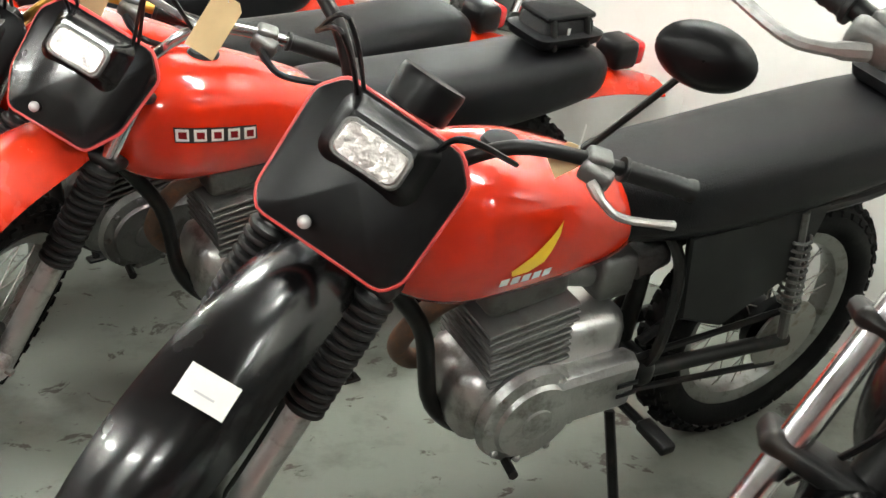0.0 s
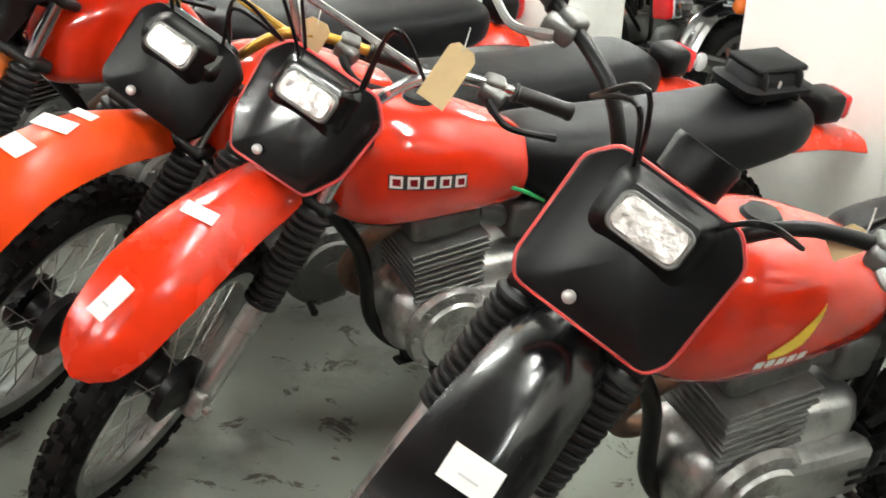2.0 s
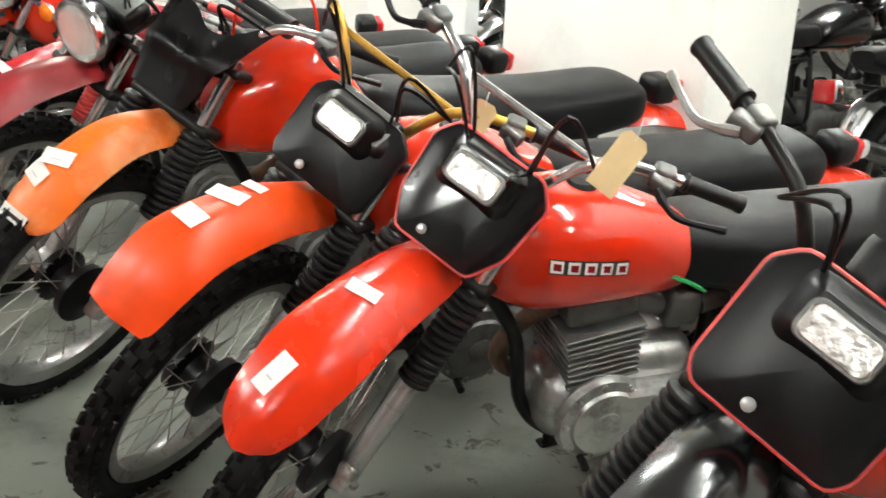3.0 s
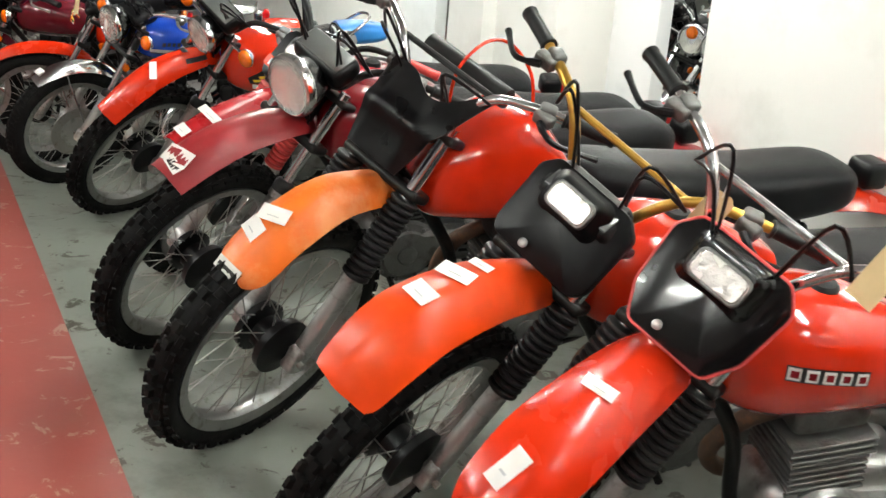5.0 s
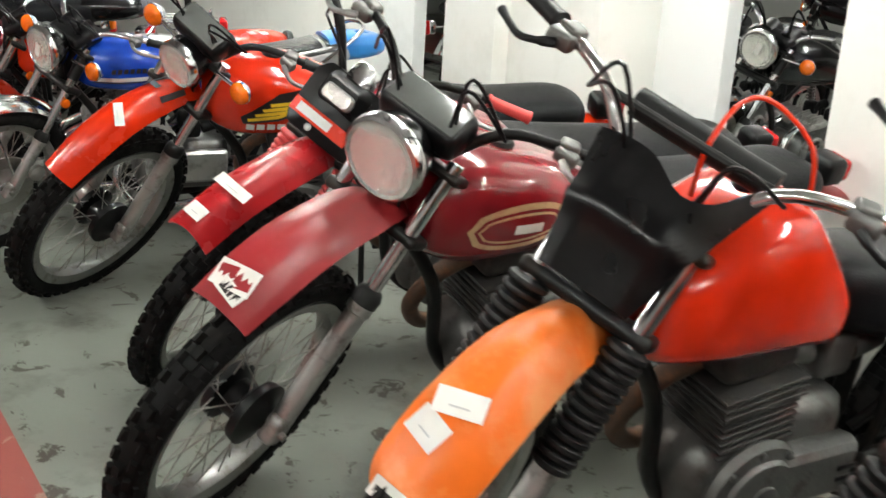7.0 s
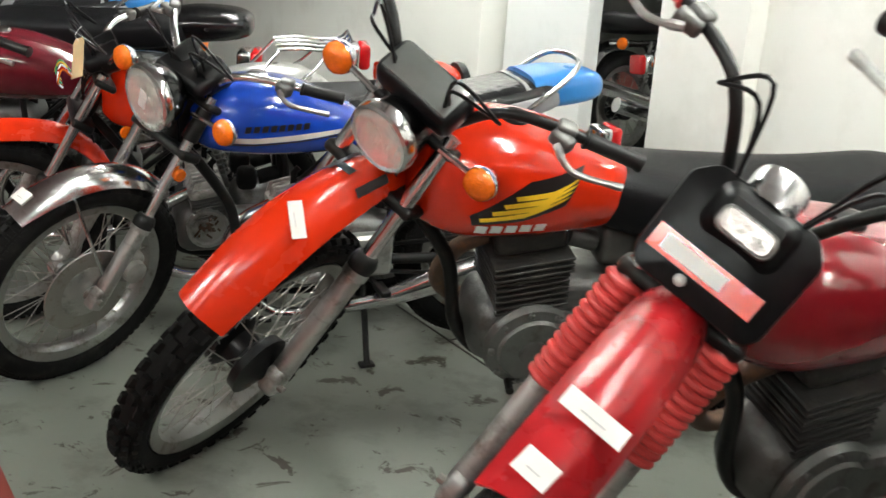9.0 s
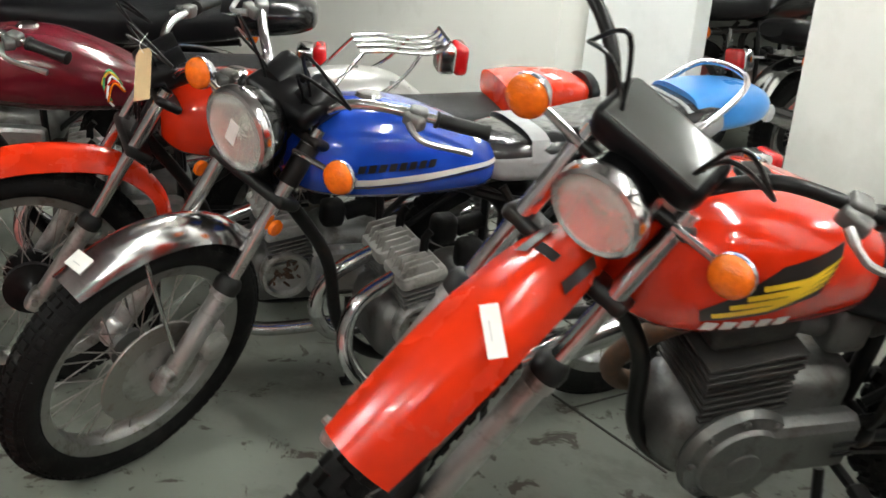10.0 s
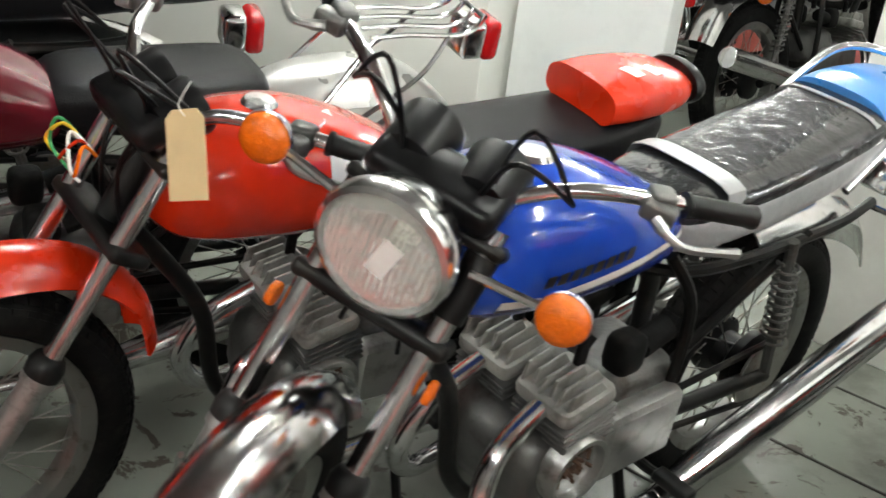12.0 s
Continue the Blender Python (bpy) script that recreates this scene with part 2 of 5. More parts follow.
# ---- mesh tools ----
class Geo:
    """Collects vertices and faces of one part."""

    def __init__(self):
        self.v, self.f = [], []

    def add(self, verts, faces, m=None):
        k = len(self.v)
        self.v += [(m @ Vector(p)) if m else Vector(p) for p in verts]
        self.f += [tuple(k + i for i in f) for f in faces]
        return self

    def loft(self, loops, caps=True, closed=False, m=None, ring=True):
        n = len(loops[0])
        verts = [p for lp in loops for p in lp]
        faces = []
        last = len(loops) if closed else len(loops) - 1
        span = n if ring else n - 1
        for a in range(last):
            b = (a + 1) % len(loops)
            for i in range(span):
                j = (i + 1) % n
                faces.append((a * n + i, a * n + j, b * n + j, b * n + i))
        if caps and not closed and ring:
            faces.append(tuple(range(n - 1, -1, -1)))
            faces.append(tuple((len(loops) - 1) * n + i for i in range(n)))
        return self.add(verts, faces, m)

    def tube(self, path, r, n=10, closed=False, m=None):
        pts = [Vector(p) for p in path]
        loops, side = [], None
        for i, p in enumerate(pts):
            a = pts[(i - 1) % len(pts)] if (closed or i) else p
            b = pts[(i + 1) % len(pts)] if (closed or i < len(pts) - 1) else p
            d = (b - a).normalized()
            if side is None:
                side = d.orthogonal().normalized()
            side = (side - d * side.dot(d)).normalized()
            up = d.cross(side)
            rr = r[i] if isinstance(r, (list, tuple)) else r
            loops.append([p + (side * math.cos(2 * math.pi * k / n) + up * math.sin(2 * math.pi * k / n)) * rr for k in range(n)])
        return self.loft(loops, closed=closed, m=m)

    def lathe(self, profile, m=None, n=24, caps=True):
        """profile of (radius, height) turned round the z axis."""
        loops = [[(r * math.cos(2 * math.pi * k / n), r * math.sin(2 * math.pi * k / n), h) for k in range(n)] for r, h in profile]
        return self.loft(loops, caps=caps, m=m)

    def rbox(self, size, r=0.01, m=None, seg=3, taper=(1.0, 1.0)):
        """box with rounded corners and edges, centred, height along z; taper scales the top."""
        x, y, z = (s / 2 for s in size)
        r = min(r, x * 0.95, y * 0.95, z * 0.95)

        def outline(inset, h, kx=1.0, ky=1.0):
            out = []
            for cx, cy, a0 in ((x - r, y - r, 0), (-x + r, y - r, 90), (-x + r, -y + r, 180), (x - r, -y + r, 270)):
                for k in range(seg + 1):
                    a = radians(a0 + 90 * k / seg)
                    q = r - inset
                    out.append(((cx + q * math.cos(a)) * kx, (cy + q * math.sin(a)) * ky, h))
            return out
        tx, ty = taper
        loops = [outline(r * 0.7, -z), outline(r * 0.2, -z + r * 0.35), outline(0, -z + r)]
        loops += [outline(0, z - r, tx, ty), outline(r * 0.2, z - r * 0.35, tx, ty), outline(r * 0.7, z, tx, ty)]
        return self.loft(loops, m=m)

    def prism(self, outline, z0, z1, bevel=0.003, m=None):
        """flat outline (x, y), anticlockwise, raised from z0 to z1 with a small bevel."""
        c = Vector((sum(p[0] for p in outline) / len(outline), sum(p[1] for p in outline) / len(outline)))

        def shrunk(d):
            res = []
            for p in outline:
                q = Vector(p[:2])
                v = q - c
                res.append(c + v * max(0.0, 1 - d / max(v.length, 1e-6)))
            return res
        loops = [[(p[0], p[1], z0) for p in shrunk(bevel)], [(p[0], p[1], z0 + bevel) for p in shrunk(0)],
                 [(p[0], p[1], z1 - bevel) for p in shrunk(0)], [(p[0], p[1], z1) for p in shrunk(bevel)]]
        return self.loft(loops, m=m)


def part(name, geo, material, parent=None, label="", sharp=38, place=None):
    me = bpy.data.meshes.new(name)
    me.from_pydata([tuple(v) for v in geo.v], [], geo.f)
    bm = bmesh.new()
    bm.from_mesh(me)
    bmesh.ops.recalc_face_normals(bm, faces=bm.faces)
    bm.to_mesh(me)
    bm.free()
    me.polygons.foreach_set("use_smooth", [True] * len(me.polygons))
    me.set_sharp_from_angle(angle=radians(sharp))
    me.materials.append(material)
    ob = new(name, me)
    if parent:
        ob.parent = parent
    if place is not None:
        ob.matrix_local = place
    if label:
        tagged(ob, label)
    return ob


def along(a, b):
    """Pose with its z axis from a to b, origin at a."""
    a, b = Vector(a), Vector(b)
    return Matrix.Translation(a) @ (b - a).to_track_quat("Z", "Y").to_matrix().to_4x4()


def spline(points, n=6):
    """Smooth path through points."""
    P = [Vector(p) for p in points]
    out = []
    for i in range(len(P) - 1):
        p0, p1, p2, p3 = P[max(i - 1, 0)], P[i], P[i + 1], P[min(i + 2, len(P) - 1)]
        for k in range(n):
            t = k / n
            out.append(0.5 * ((2 * p1) + (p2 - p0) * t + (2 * p0 - 5 * p1 + 4 * p2 - p3) * t * t + (3 * p1 - p0 - 3 * p2 + p3) * t ** 3))
    out.append(P[-1])
    return out


def superloop(x, zc, hw, hh, e=2.6, n=44, flat=0.0):
    """Cross-section across a bike at x; flat squares off the underside."""
    out = []
    for k in range(n):
        a = 2 * math.pi * k / n
        c, s = math.cos(a), math.sin(a)
        y = hw * math.copysign(abs(c) ** (2 / e), c)
        z = hh * math.copysign(abs(s) ** (2 / e), s)
        if s < 0:
            y *= 1 - flat * abs(s) ** (2 / e)
        out.append((x, y, zc + z))
    return out


def body(sections, n=44, cuts=4):
    """Smooth loft through (x, zc, half width, half height, exponent, flat) sections."""
    path = spline([Vector((s[0], s[1], s[2])) for s in sections], cuts)
    other = spline([Vector((s[3], s[4], s[5])) for s in sections], cuts)
    return [superloop(p.x, p.y, max(p.z, 0.002), max(q.x, 0.002), q.y, n, q.z) for p, q in zip(path, other)]


# ---- the setting ----
def slab(name, u0, u1, n0, n1, z0, z1, material, bevel=0.006, label="", kind="structure", category=""):
    g = Geo()
    g.rbox((u1 - u0, n1 - n0, z1 - z0), bevel, ROW @ Matrix.Translation(((u0 + u1) / 2, (n0 + n1) / 2, (z0 + z1) / 2)), seg=2)
    ob = part(name, g, material)
    return tagged(ob, label, category, kind=kind)


# red gangway edge runs through the floor in front of the machines
LINE_N = 0.566
g = Geo()
g.add([un(-6, LINE_N), un(14, LINE_N), un(14, 12), un(-6, 12)], [(0, 1, 2, 3)])
tagged(part("floor", g, FLOOR), "grey painted concrete floor, worn and stained", kind="structure")
g = Geo()
g.add([un(-6, -5), un(14, -5), un(14, LINE_N), un(-6, LINE_N)], [(0, 1, 2, 3)])
tagged(part("floor_gangway", g, RED_FLOOR), "scuffed red painted gangway floor", kind="structure")
H = 2.7
# ceiling out of view, its dark grey holds back bounced light
slab("ceiling", -6, 14, -5, 12, H, H + 0.1, CEILING, label="unseen grey ceiling, kept dark to limit bounced light")
# white wall in stretches with gaps between them, through which the next hall shows
for i, (u0, u1, n0, thick, panel) in enumerate(((-6.0, 1.08, 2.86, 0.4, False), (1.08, 1.57, 2.89, 0.37, False), (2.28, 3.35, 2.86, 0.4, False), (4.17, 4.53, 3.26, 0.08, True), (4.53, 5.13, 2.94, 0.4, False),
                                                (5.13, 5.53, 2.86, 0.55, False), (6.22, 6.79, 3.12, 0.08, True), (6.82, 14.0, 3.0, 0.4, False))):
    slab("wall_back_%d" % (i + 1), u0, u1, n0, n0 + thick, 0, H, DOOR_WHITE if panel else WALL, label="white painted board panel in the wall" if panel else "white painted wall, slightly scuffed")
slab("wall_far", -6, 14, 11.5, 11.7, 0, H, WALL, label="white painted far wall")
# unseen closing walls, added dark so they reflect little onto the machines
slab("unseen_wall_front", -6, 14, -5.2, -5.0, 0, H, DIM_WALL, label="unseen grey wall behind the gangway, added dark to limit bounced light")
slab("unseen_wall_side_a", -6.2, -6, -5, 12, 0, H, DIM_WALL, label="unseen grey end wall, added dark to limit bounced light")
slab("unseen_wall_side_b", 14, 14.2, -5, 12, 0, H, DIM_WALL, label="unseen grey end wall, added dark to limit bounced light")


def tube_lamp(u, n, length=1.5):
    e = new("ceiling_light")
    e.location = un(u, n, H)
    tagged(e, "white fluorescent tube light fixed to the ceiling", "ceiling light", "tube lights")
    rot = Matrix.Rotation(math.atan2(UY, UX), 4, "Z")
    g = Geo()
    g.rbox((length + 0.1, 0.16, 0.05), 0.01, rot @ Matrix.Translation((0, 0, -0.026)))
    part("housing", g, DOOR_WHITE, e)
    for s in (-0.045, 0.045):
        g = Geo()
        g.tube([(-length / 2, s, -0.07), (length / 2, s, -0.07)], 0.014, 10, m=rot)
        part("tube", g, tube_glow, e)
    return e


for u in (-2.4, 0.6, 3.6, 6.6):
    for n in (-1.7, 2.1, 5.6):
        tube_lamp(u, n)


# ---- motorcycles: x forward from the rear wheel's foot, y to the machine's left, z up ----
W = 1.36
RAKE = radians(28)
AXIS = Vector((-math.sin(RAKE), 0, math.cos(RAKE)))
AHEAD = Vector((math.cos(RAKE), 0, math.sin(RAKE)))
FOOT = Vector((W + 0.12, 0, 0))


def on_fork(s, p, y=0.0):
    """Place s metres up the steering axis, p ahead of it, y to the left."""
    return FOOT + AXIS * s + AHEAD * p + Vector((0, y, 0))


def side_m(x, y, z):
    """Pose whose z axis points to the machine's left, at x, y, z."""
    return Matrix.Translation((x, y, z)) @ Matrix.Rotation(radians(-90), 4, "X")


def tread(R, w, knobby, seed):
    """Tyre carcass with its blocks."""
    g = Geo()
    r = w / 2
    rc = R - r * 0.95
    prof = []
    for k in range(13):
        a = radians(-125 + 250 * k / 12)
        prof.append((rc + r * math.cos(a) * (0.95 if not knobby else 0.85), r * math.sin(a)))
    prof += [(rc - r * 0.75, r * 0.55), (rc - r * 0.75, -r * 0.55)]
    g.loft([[(q * math.cos(t), q * math.sin(t), h) for q, h in prof] for t in [2 * math.pi * k / 48 for k in range(48)]], closed=True)
    rows = ((0, 46, 0.42, 0.012), (0.46, 46, 0.30, 0.012), (-0.46, 46, 0.30, 0.012), (0.86, 46, 0.24, 0.010), (-0.86, 46, 0.24, 0.010)) if knobby else \
        ((0, 80, 0.34, 0.004), (0.45, 80, 0.30, 0.004), (-0.45, 80, 0.30, 0.004), (0.8, 80, 0.2, 0.003), (-0.8, 80, 0.2, 0.003))
    base = r * (0.84 if knobby else 0.93)
    for off, n, wid, hgt in rows:
        for k in range(n):
            if knobby and off == 0 and k % 3 == 2:
                continue
            th = 2 * math.pi * (k + (0.5 if abs(off) == 0.46 else 0)) / n
            a = off * 1.35
            d = R * 2 * math.pi / n * (0.56 if knobby else 0.7)
            out = Vector((math.cos(a), 0, math.sin(a)))
            tan = Vector((-math.sin(a), 0, math.cos(a)))
            c0 = Vector((rc, 0, 0)) + out * (base - 0.003)
            vs = []
            for h, k2 in ((0, 1.0), (hgt + 0.004, 0.88)):
                for sy, sz in ((-1, -1), (1, -1), (1, 1), (-1, 1)):
                    vs.append(c0 + out * h + Vector((0, sy * d / 2 * k2, 0)) + tan * (sz * wid * r * 0.62 * k2))
            g.add(vs, [(4, 5, 6, 7), (0, 1, 5, 4), (1, 2, 6, 5), (2, 3, 7, 6), (3, 0, 4, 7)], Matrix.Rotation(th, 4, "Z"))
    return g


def wheel(parent, name, centre, R, w, knobby, place, drum=True, rim_mat=None):
    """Spoked wheel, its axle along y."""
    m = Matrix.Translation(centre) @ Matrix.Rotation(radians(-90), 4, "X")
    rr = R - w * 0.93
    g = Geo()
    prof = [(rr + 0.010, 0.032), (rr + 0.010, 0.026), (rr - 0.004, 0.022), (rr - 0.014, 0.010), (rr - 0.014, -0.010), (rr - 0.004, -0.022), (rr + 0.010, -0.026), (rr + 0.010, -0.032),
            (rr - 0.002, -0.030), (rr - 0.018, -0.024), (rr - 0.024, -0.012), (rr - 0.024, 0.012), (rr - 0.018, 0.024), (rr - 0.002, 0.030)]
    g.loft([[(q * math.cos(t), q * math.sin(t), h) for q, h in prof] for t in [2 * math.pi * k / 48 for k in range(48)]], closed=True, m=m)
    top = part(name, g, rim_mat or RIM, parent, place=place)
    part("tyre", moved(tread(R, w, knobby, 0), m), RUBBER, top, "knobbly black off-road tyre" if knobby else "worn black road tyre", sharp=50)
    g = Geo()
    hr = 0.062
    for k in range(36):
        a = 2 * math.pi * k / 36
        sidez = 0.03 if k % 2 else -0.03
        b = a + (0.42 if (k // 2) % 2 else -0.42)
        g.tube([(hr * math.cos(b), hr * math.sin(b), sidez), ((rr - 0.018) * math.cos(a), (rr - 0.018) * math.sin(a), sidez * 0.15)], 0.0017, 5, m=m)
    part("spokes", g, STEEL, top)
    g = Geo()
    g.lathe([(0.02, -0.06), (0.07, -0.05), (0.072, -0.03), (0.045, -0.02), (0.045, 0.015), (0.075, 0.03), (0.078, 0.052), (0.05, 0.06), (0.02, 0.075), (0.012, 0.085)] if drum else
            [(0.02, -0.06), (0.045, -0.05), (0.05, -0.03), (0.03, -0.02), (0.03, 0.02), (0.05, 0.03), (0.045, 0.05), (0.012, 0.085)], m=m)
    part("hub", g, BLACK if drum else ALLOY_DARK, top)
    return top


def ribbed(path_a, path_b, r, ribs, n=18):
    """Bellows from a to b."""
    prof = []
    L = (Vector(path_b) - Vector(path_a)).length
    for k in range(ribs):
        h = L * k / ribs
        d = L / ribs
        prof += [(r * 0.80, h), (r * 0.98, h + d * 0.28), (r, h + d * 0.5), (r * 0.98, h + d * 0.72)]
    prof.append((r * 0.8, L))
    return Geo().lathe(prof, along(path_a, path_b), n)


def curved_guard(path, widths, depth, thick=0.004, n=13, crown=0.0, flare=0.0):
    """Mudguard: an arched channel with thickness swept along (x, z) points."""
    pts = spline([Vector((x, 0, z)) for x, z in path], 5)
    ws = spline([Vector((w, 0, 0)) for w in widths], 5)
    ds = spline([Vector((d, 0, 0)) for d in depth], 5)
    loops = []
    for i, p in enumerate(pts):
        a, b = pts[max(i - 1, 0)], pts[min(i + 1, len(pts) - 1)]
        t = (b - a).normalized()
        up = Vector((-t.z, 0, t.x))
        if up.z < 0:
            up = -up
        w, d = ws[i].x / 2, ds[i].x
        outer, inner = [], []
        for k in range(n):
            q = -1 + 2 * k / (n - 1)
            y = w * q
            drop = -d * abs(q) ** 2.6 + crown * max(0.0, 1 - (q / 0.45) ** 2)
            outer.append(p + Vector((0, y, 0)) + up * drop)
            inner.append(p + Vector((0, y * (1 - thick / w), 0)) + up * (drop - thick))
        loops.append(outer + inner[::-1])
    g = Geo()
    g.loft(loops)
    return g, pts


def guard_frame(path, i, q, w, d, lift):
    """Pose on top of a mudguard at path index i, q of its half width: x along, y across, z out."""
    p = path[i]
    t = (path[min(i + 1, len(path) - 1)] - path[max(i - 1, 0)]).normalized()
    up = Vector((-t.z, 0, t.x))
    if up.z < 0:
        up = -up
    side = up.cross(t)
    drop = -d * abs(q) ** 2.6
    slope = math.atan(2.6 * d / (w / 2) * abs(q) ** 1.6) * (1 if q > 0 else -1)
    m = Matrix((t, side, up)).transposed().to_4x4()
    return Matrix.Translation(p + side * (q * w / 2) + up * (drop + lift)) @ m @ Matrix.Rotation(-slope, 4, "X")


def patch(w, h, m, bend=0.0, n=6, thick=0.0006):
    """Small stuck-on sheet w (x) by h (y), bent across y."""
    loops = []
    for k in range(n + 1):
        y = h * (k / n - 0.5)
        z = -bend * y * y
        loops.append([(-w / 2, y, z), (w / 2, y, z), (w / 2, y, z + thick), (-w / 2, y, z + thick)])
    return Geo().loft(loops, m=m)


def moved(g, m):
    g.v = [m @ v for v in g.v]
    return g


def label_on(parent, m, w=0.05, h=0.10, material=None, name="price_label"):
    ob = part(name, patch(w, h, m), material or PAPER, parent, "white paper label")
    part("print", patch(w * 0.06, h * 0.4, m @ Matrix.Translation((w * 0.15, 0, 0.0012))), INK, ob)
    return ob


def surface_y(sections, x, z):
    """Half width of a body loft at x and height z."""
    path = spline([Vector((q[0], q[1], q[2])) for q in sections], 4)
    other = spline([Vector((q[3], q[4], q[5])) for q in sections], 4)
    for i in range(len(path) - 1):
        a, b = path[i], path[i + 1]
        if min(a.x, b.x) <= x <= max(a.x, b.x) and a.x != b.x:
            t = (x - a.x) / (b.x - a.x)
            p, o = a.lerp(b, t), other[i].lerp(other[i + 1], t)
            k = min(0.999, abs((z - p.y) / o.x))
            y = p.z * (1 - k ** o.y) ** (1 / o.y)
            return y * (1 - o.z * k) if z < p.y else y
    return 0.05


def decal(parent, name, material, sections, poly, lift=0.0025, label=""):
    """Thin sheet laid on the machine's left flank: poly of (x, z) pairs, four corners per quad strip."""
    g = Geo()
    n = len(poly) // 2
    sub = 6
    fine = []
    for line in (poly[:n], poly[n:]):
        out = []
        for i in range(n - 1):
            out += [Vector(line[i]).lerp(Vector(line[i + 1]), k / sub) for k in range(sub)]
        fine.append(out + [Vector(line[-1])])
    top, bot = fine
    n = len(top)
    rows = 5
    grid = []
    for i in range(n):
        for k in range(rows):
            t = k / (rows - 1)
            x = top[i][0] + (bot[i][0] - top[i][0]) * t
            z = top[i][1] + (bot[i][1] - top[i][1]) * t
            grid.append((x, surface_y(sections, x, z) + lift, z))
    faces = []
    for i in range(n - 1):
        for k in range(rows - 1):
            a = i * rows + k
            faces.append((a, a + 1, a + rows + 1, a + rows))
    g.add(grid, faces)
    return part(name, g, material, parent, label)


def engine_single(bike, mat_case, mat_cyl, tilt=0.0):
    g = Geo()
    g.rbox((0.34, 0.19, 0.17), 0.05, Matrix.Translation((0.66, 0, 0.37)))
    g.rbox((0.20, 0.17, 0.15), 0.05, Matrix.Translation((0.56, 0, 0.44)))
    eng = part("engine", g, mat_case, bike)
    g = Geo()
    g.lathe([(0.045, 0.0), (0.105, 0.0), (0.112, 0.012), (0.106, 0.03), (0.085, 0.036), (0.080, 0.045), (0.03, 0.048)], side_m(0.70, 0.09, 0.36), 32)
    g.rbox((0.22, 0.13, 0.06), 0.028, side_m(0.57, 0.105, 0.38), seg=4)
    g.lathe([(0.034, 0.046), (0.034, 0.053), (0.026, 0.056), (0.001, 0.056)], side_m(0.70, 0.09, 0.36), 24)
    cover = part("generator_cover", g, mat_case, bike, "polished alloy engine cover", sharp=30)
    for k in range(9):
        a = 2 * math.pi * k / 9
        part("bolt", Geo().lathe([(0.008, 0), (0.008, 0.038), (0.004, 0.041)], side_m(0.70 + 0.097 * math.cos(a), 0.09, 0.36 + 0.097 * math.sin(a)), 8), mat_case, cover)
    g = Geo()
    for k in range(2):
        g.rbox((0.05, 0.012, 0.004), 0.0018, side_m(0.49 + 0.004 * k, 0.137, 0.365 + 0.026 * k))
    part("cover_slot", g, BLACK, eng)
    lean_m = Matrix.Translation((0.70, 0, 0.42)) @ Matrix.Rotation(radians(8 + tilt), 4, "Y")
    g = Geo()
    g.rbox((0.12, 0.12, 0.22), 0.03, lean_m @ Matrix.Translation((0, 0, 0.10)))
    barrel = part("cylinder", g, mat_cyl, bike, "grimy finned alloy cylinder", sharp=30)
    for k in range(9):
        w = 0.185 if k < 6 else 0.20
        part("fin", Geo().rbox((w * 0.95, w, 0.007), 0.0034, lean_m @ Matrix.Translation((0, 0, 0.03 + k * 0.0165)), seg=4), mat_cyl, barrel)
    g = Geo()
    g.rbox((0.17, 0.16, 0.075), 0.02, lean_m @ Matrix.Translation((0, 0, 0.215)))
    g.rbox((0.10, 0.19, 0.035), 0.012, lean_m @ Matrix.Translation((0.0, 0, 0.262)))
    for sx in (-0.06, 0.06):
        for sy in (-0.06, 0.06):
            g.lathe([(0.009, 0), (0.009, 0.03), (0.005, 0.034)], lean_m @ Matrix.Translation((sx, sy, 0.25)), 8)
    part("cylinder_head", g, mat_cyl, eng)
    g = Geo()
    g.rbox((0.09, 0.08, 0.10), 0.02, Matrix.Translation((0.50, 0.01, 0.58)))
    g.tube([(0.45, 0.01, 0.58), (0.38, 0.01, 0.60)], 0.035, 12)
    g.tube([(0.55, 0.01, 0.58), (0.62, 0.01, 0.60)], 0.025, 12)
    part("carburettor", g, ALLOY_DARK, bike)
    g = Geo()
    g.tube([(0.62, 0.10, 0.30), (0.74, 0.12, 0.265)], 0.007, 8)
    g.tube([(0.74, 0.12, 0.265), (0.75, 0.165, 0.27)], 0.010, 8)
    part("gear_lever", g, FRAME, bike)
    return eng


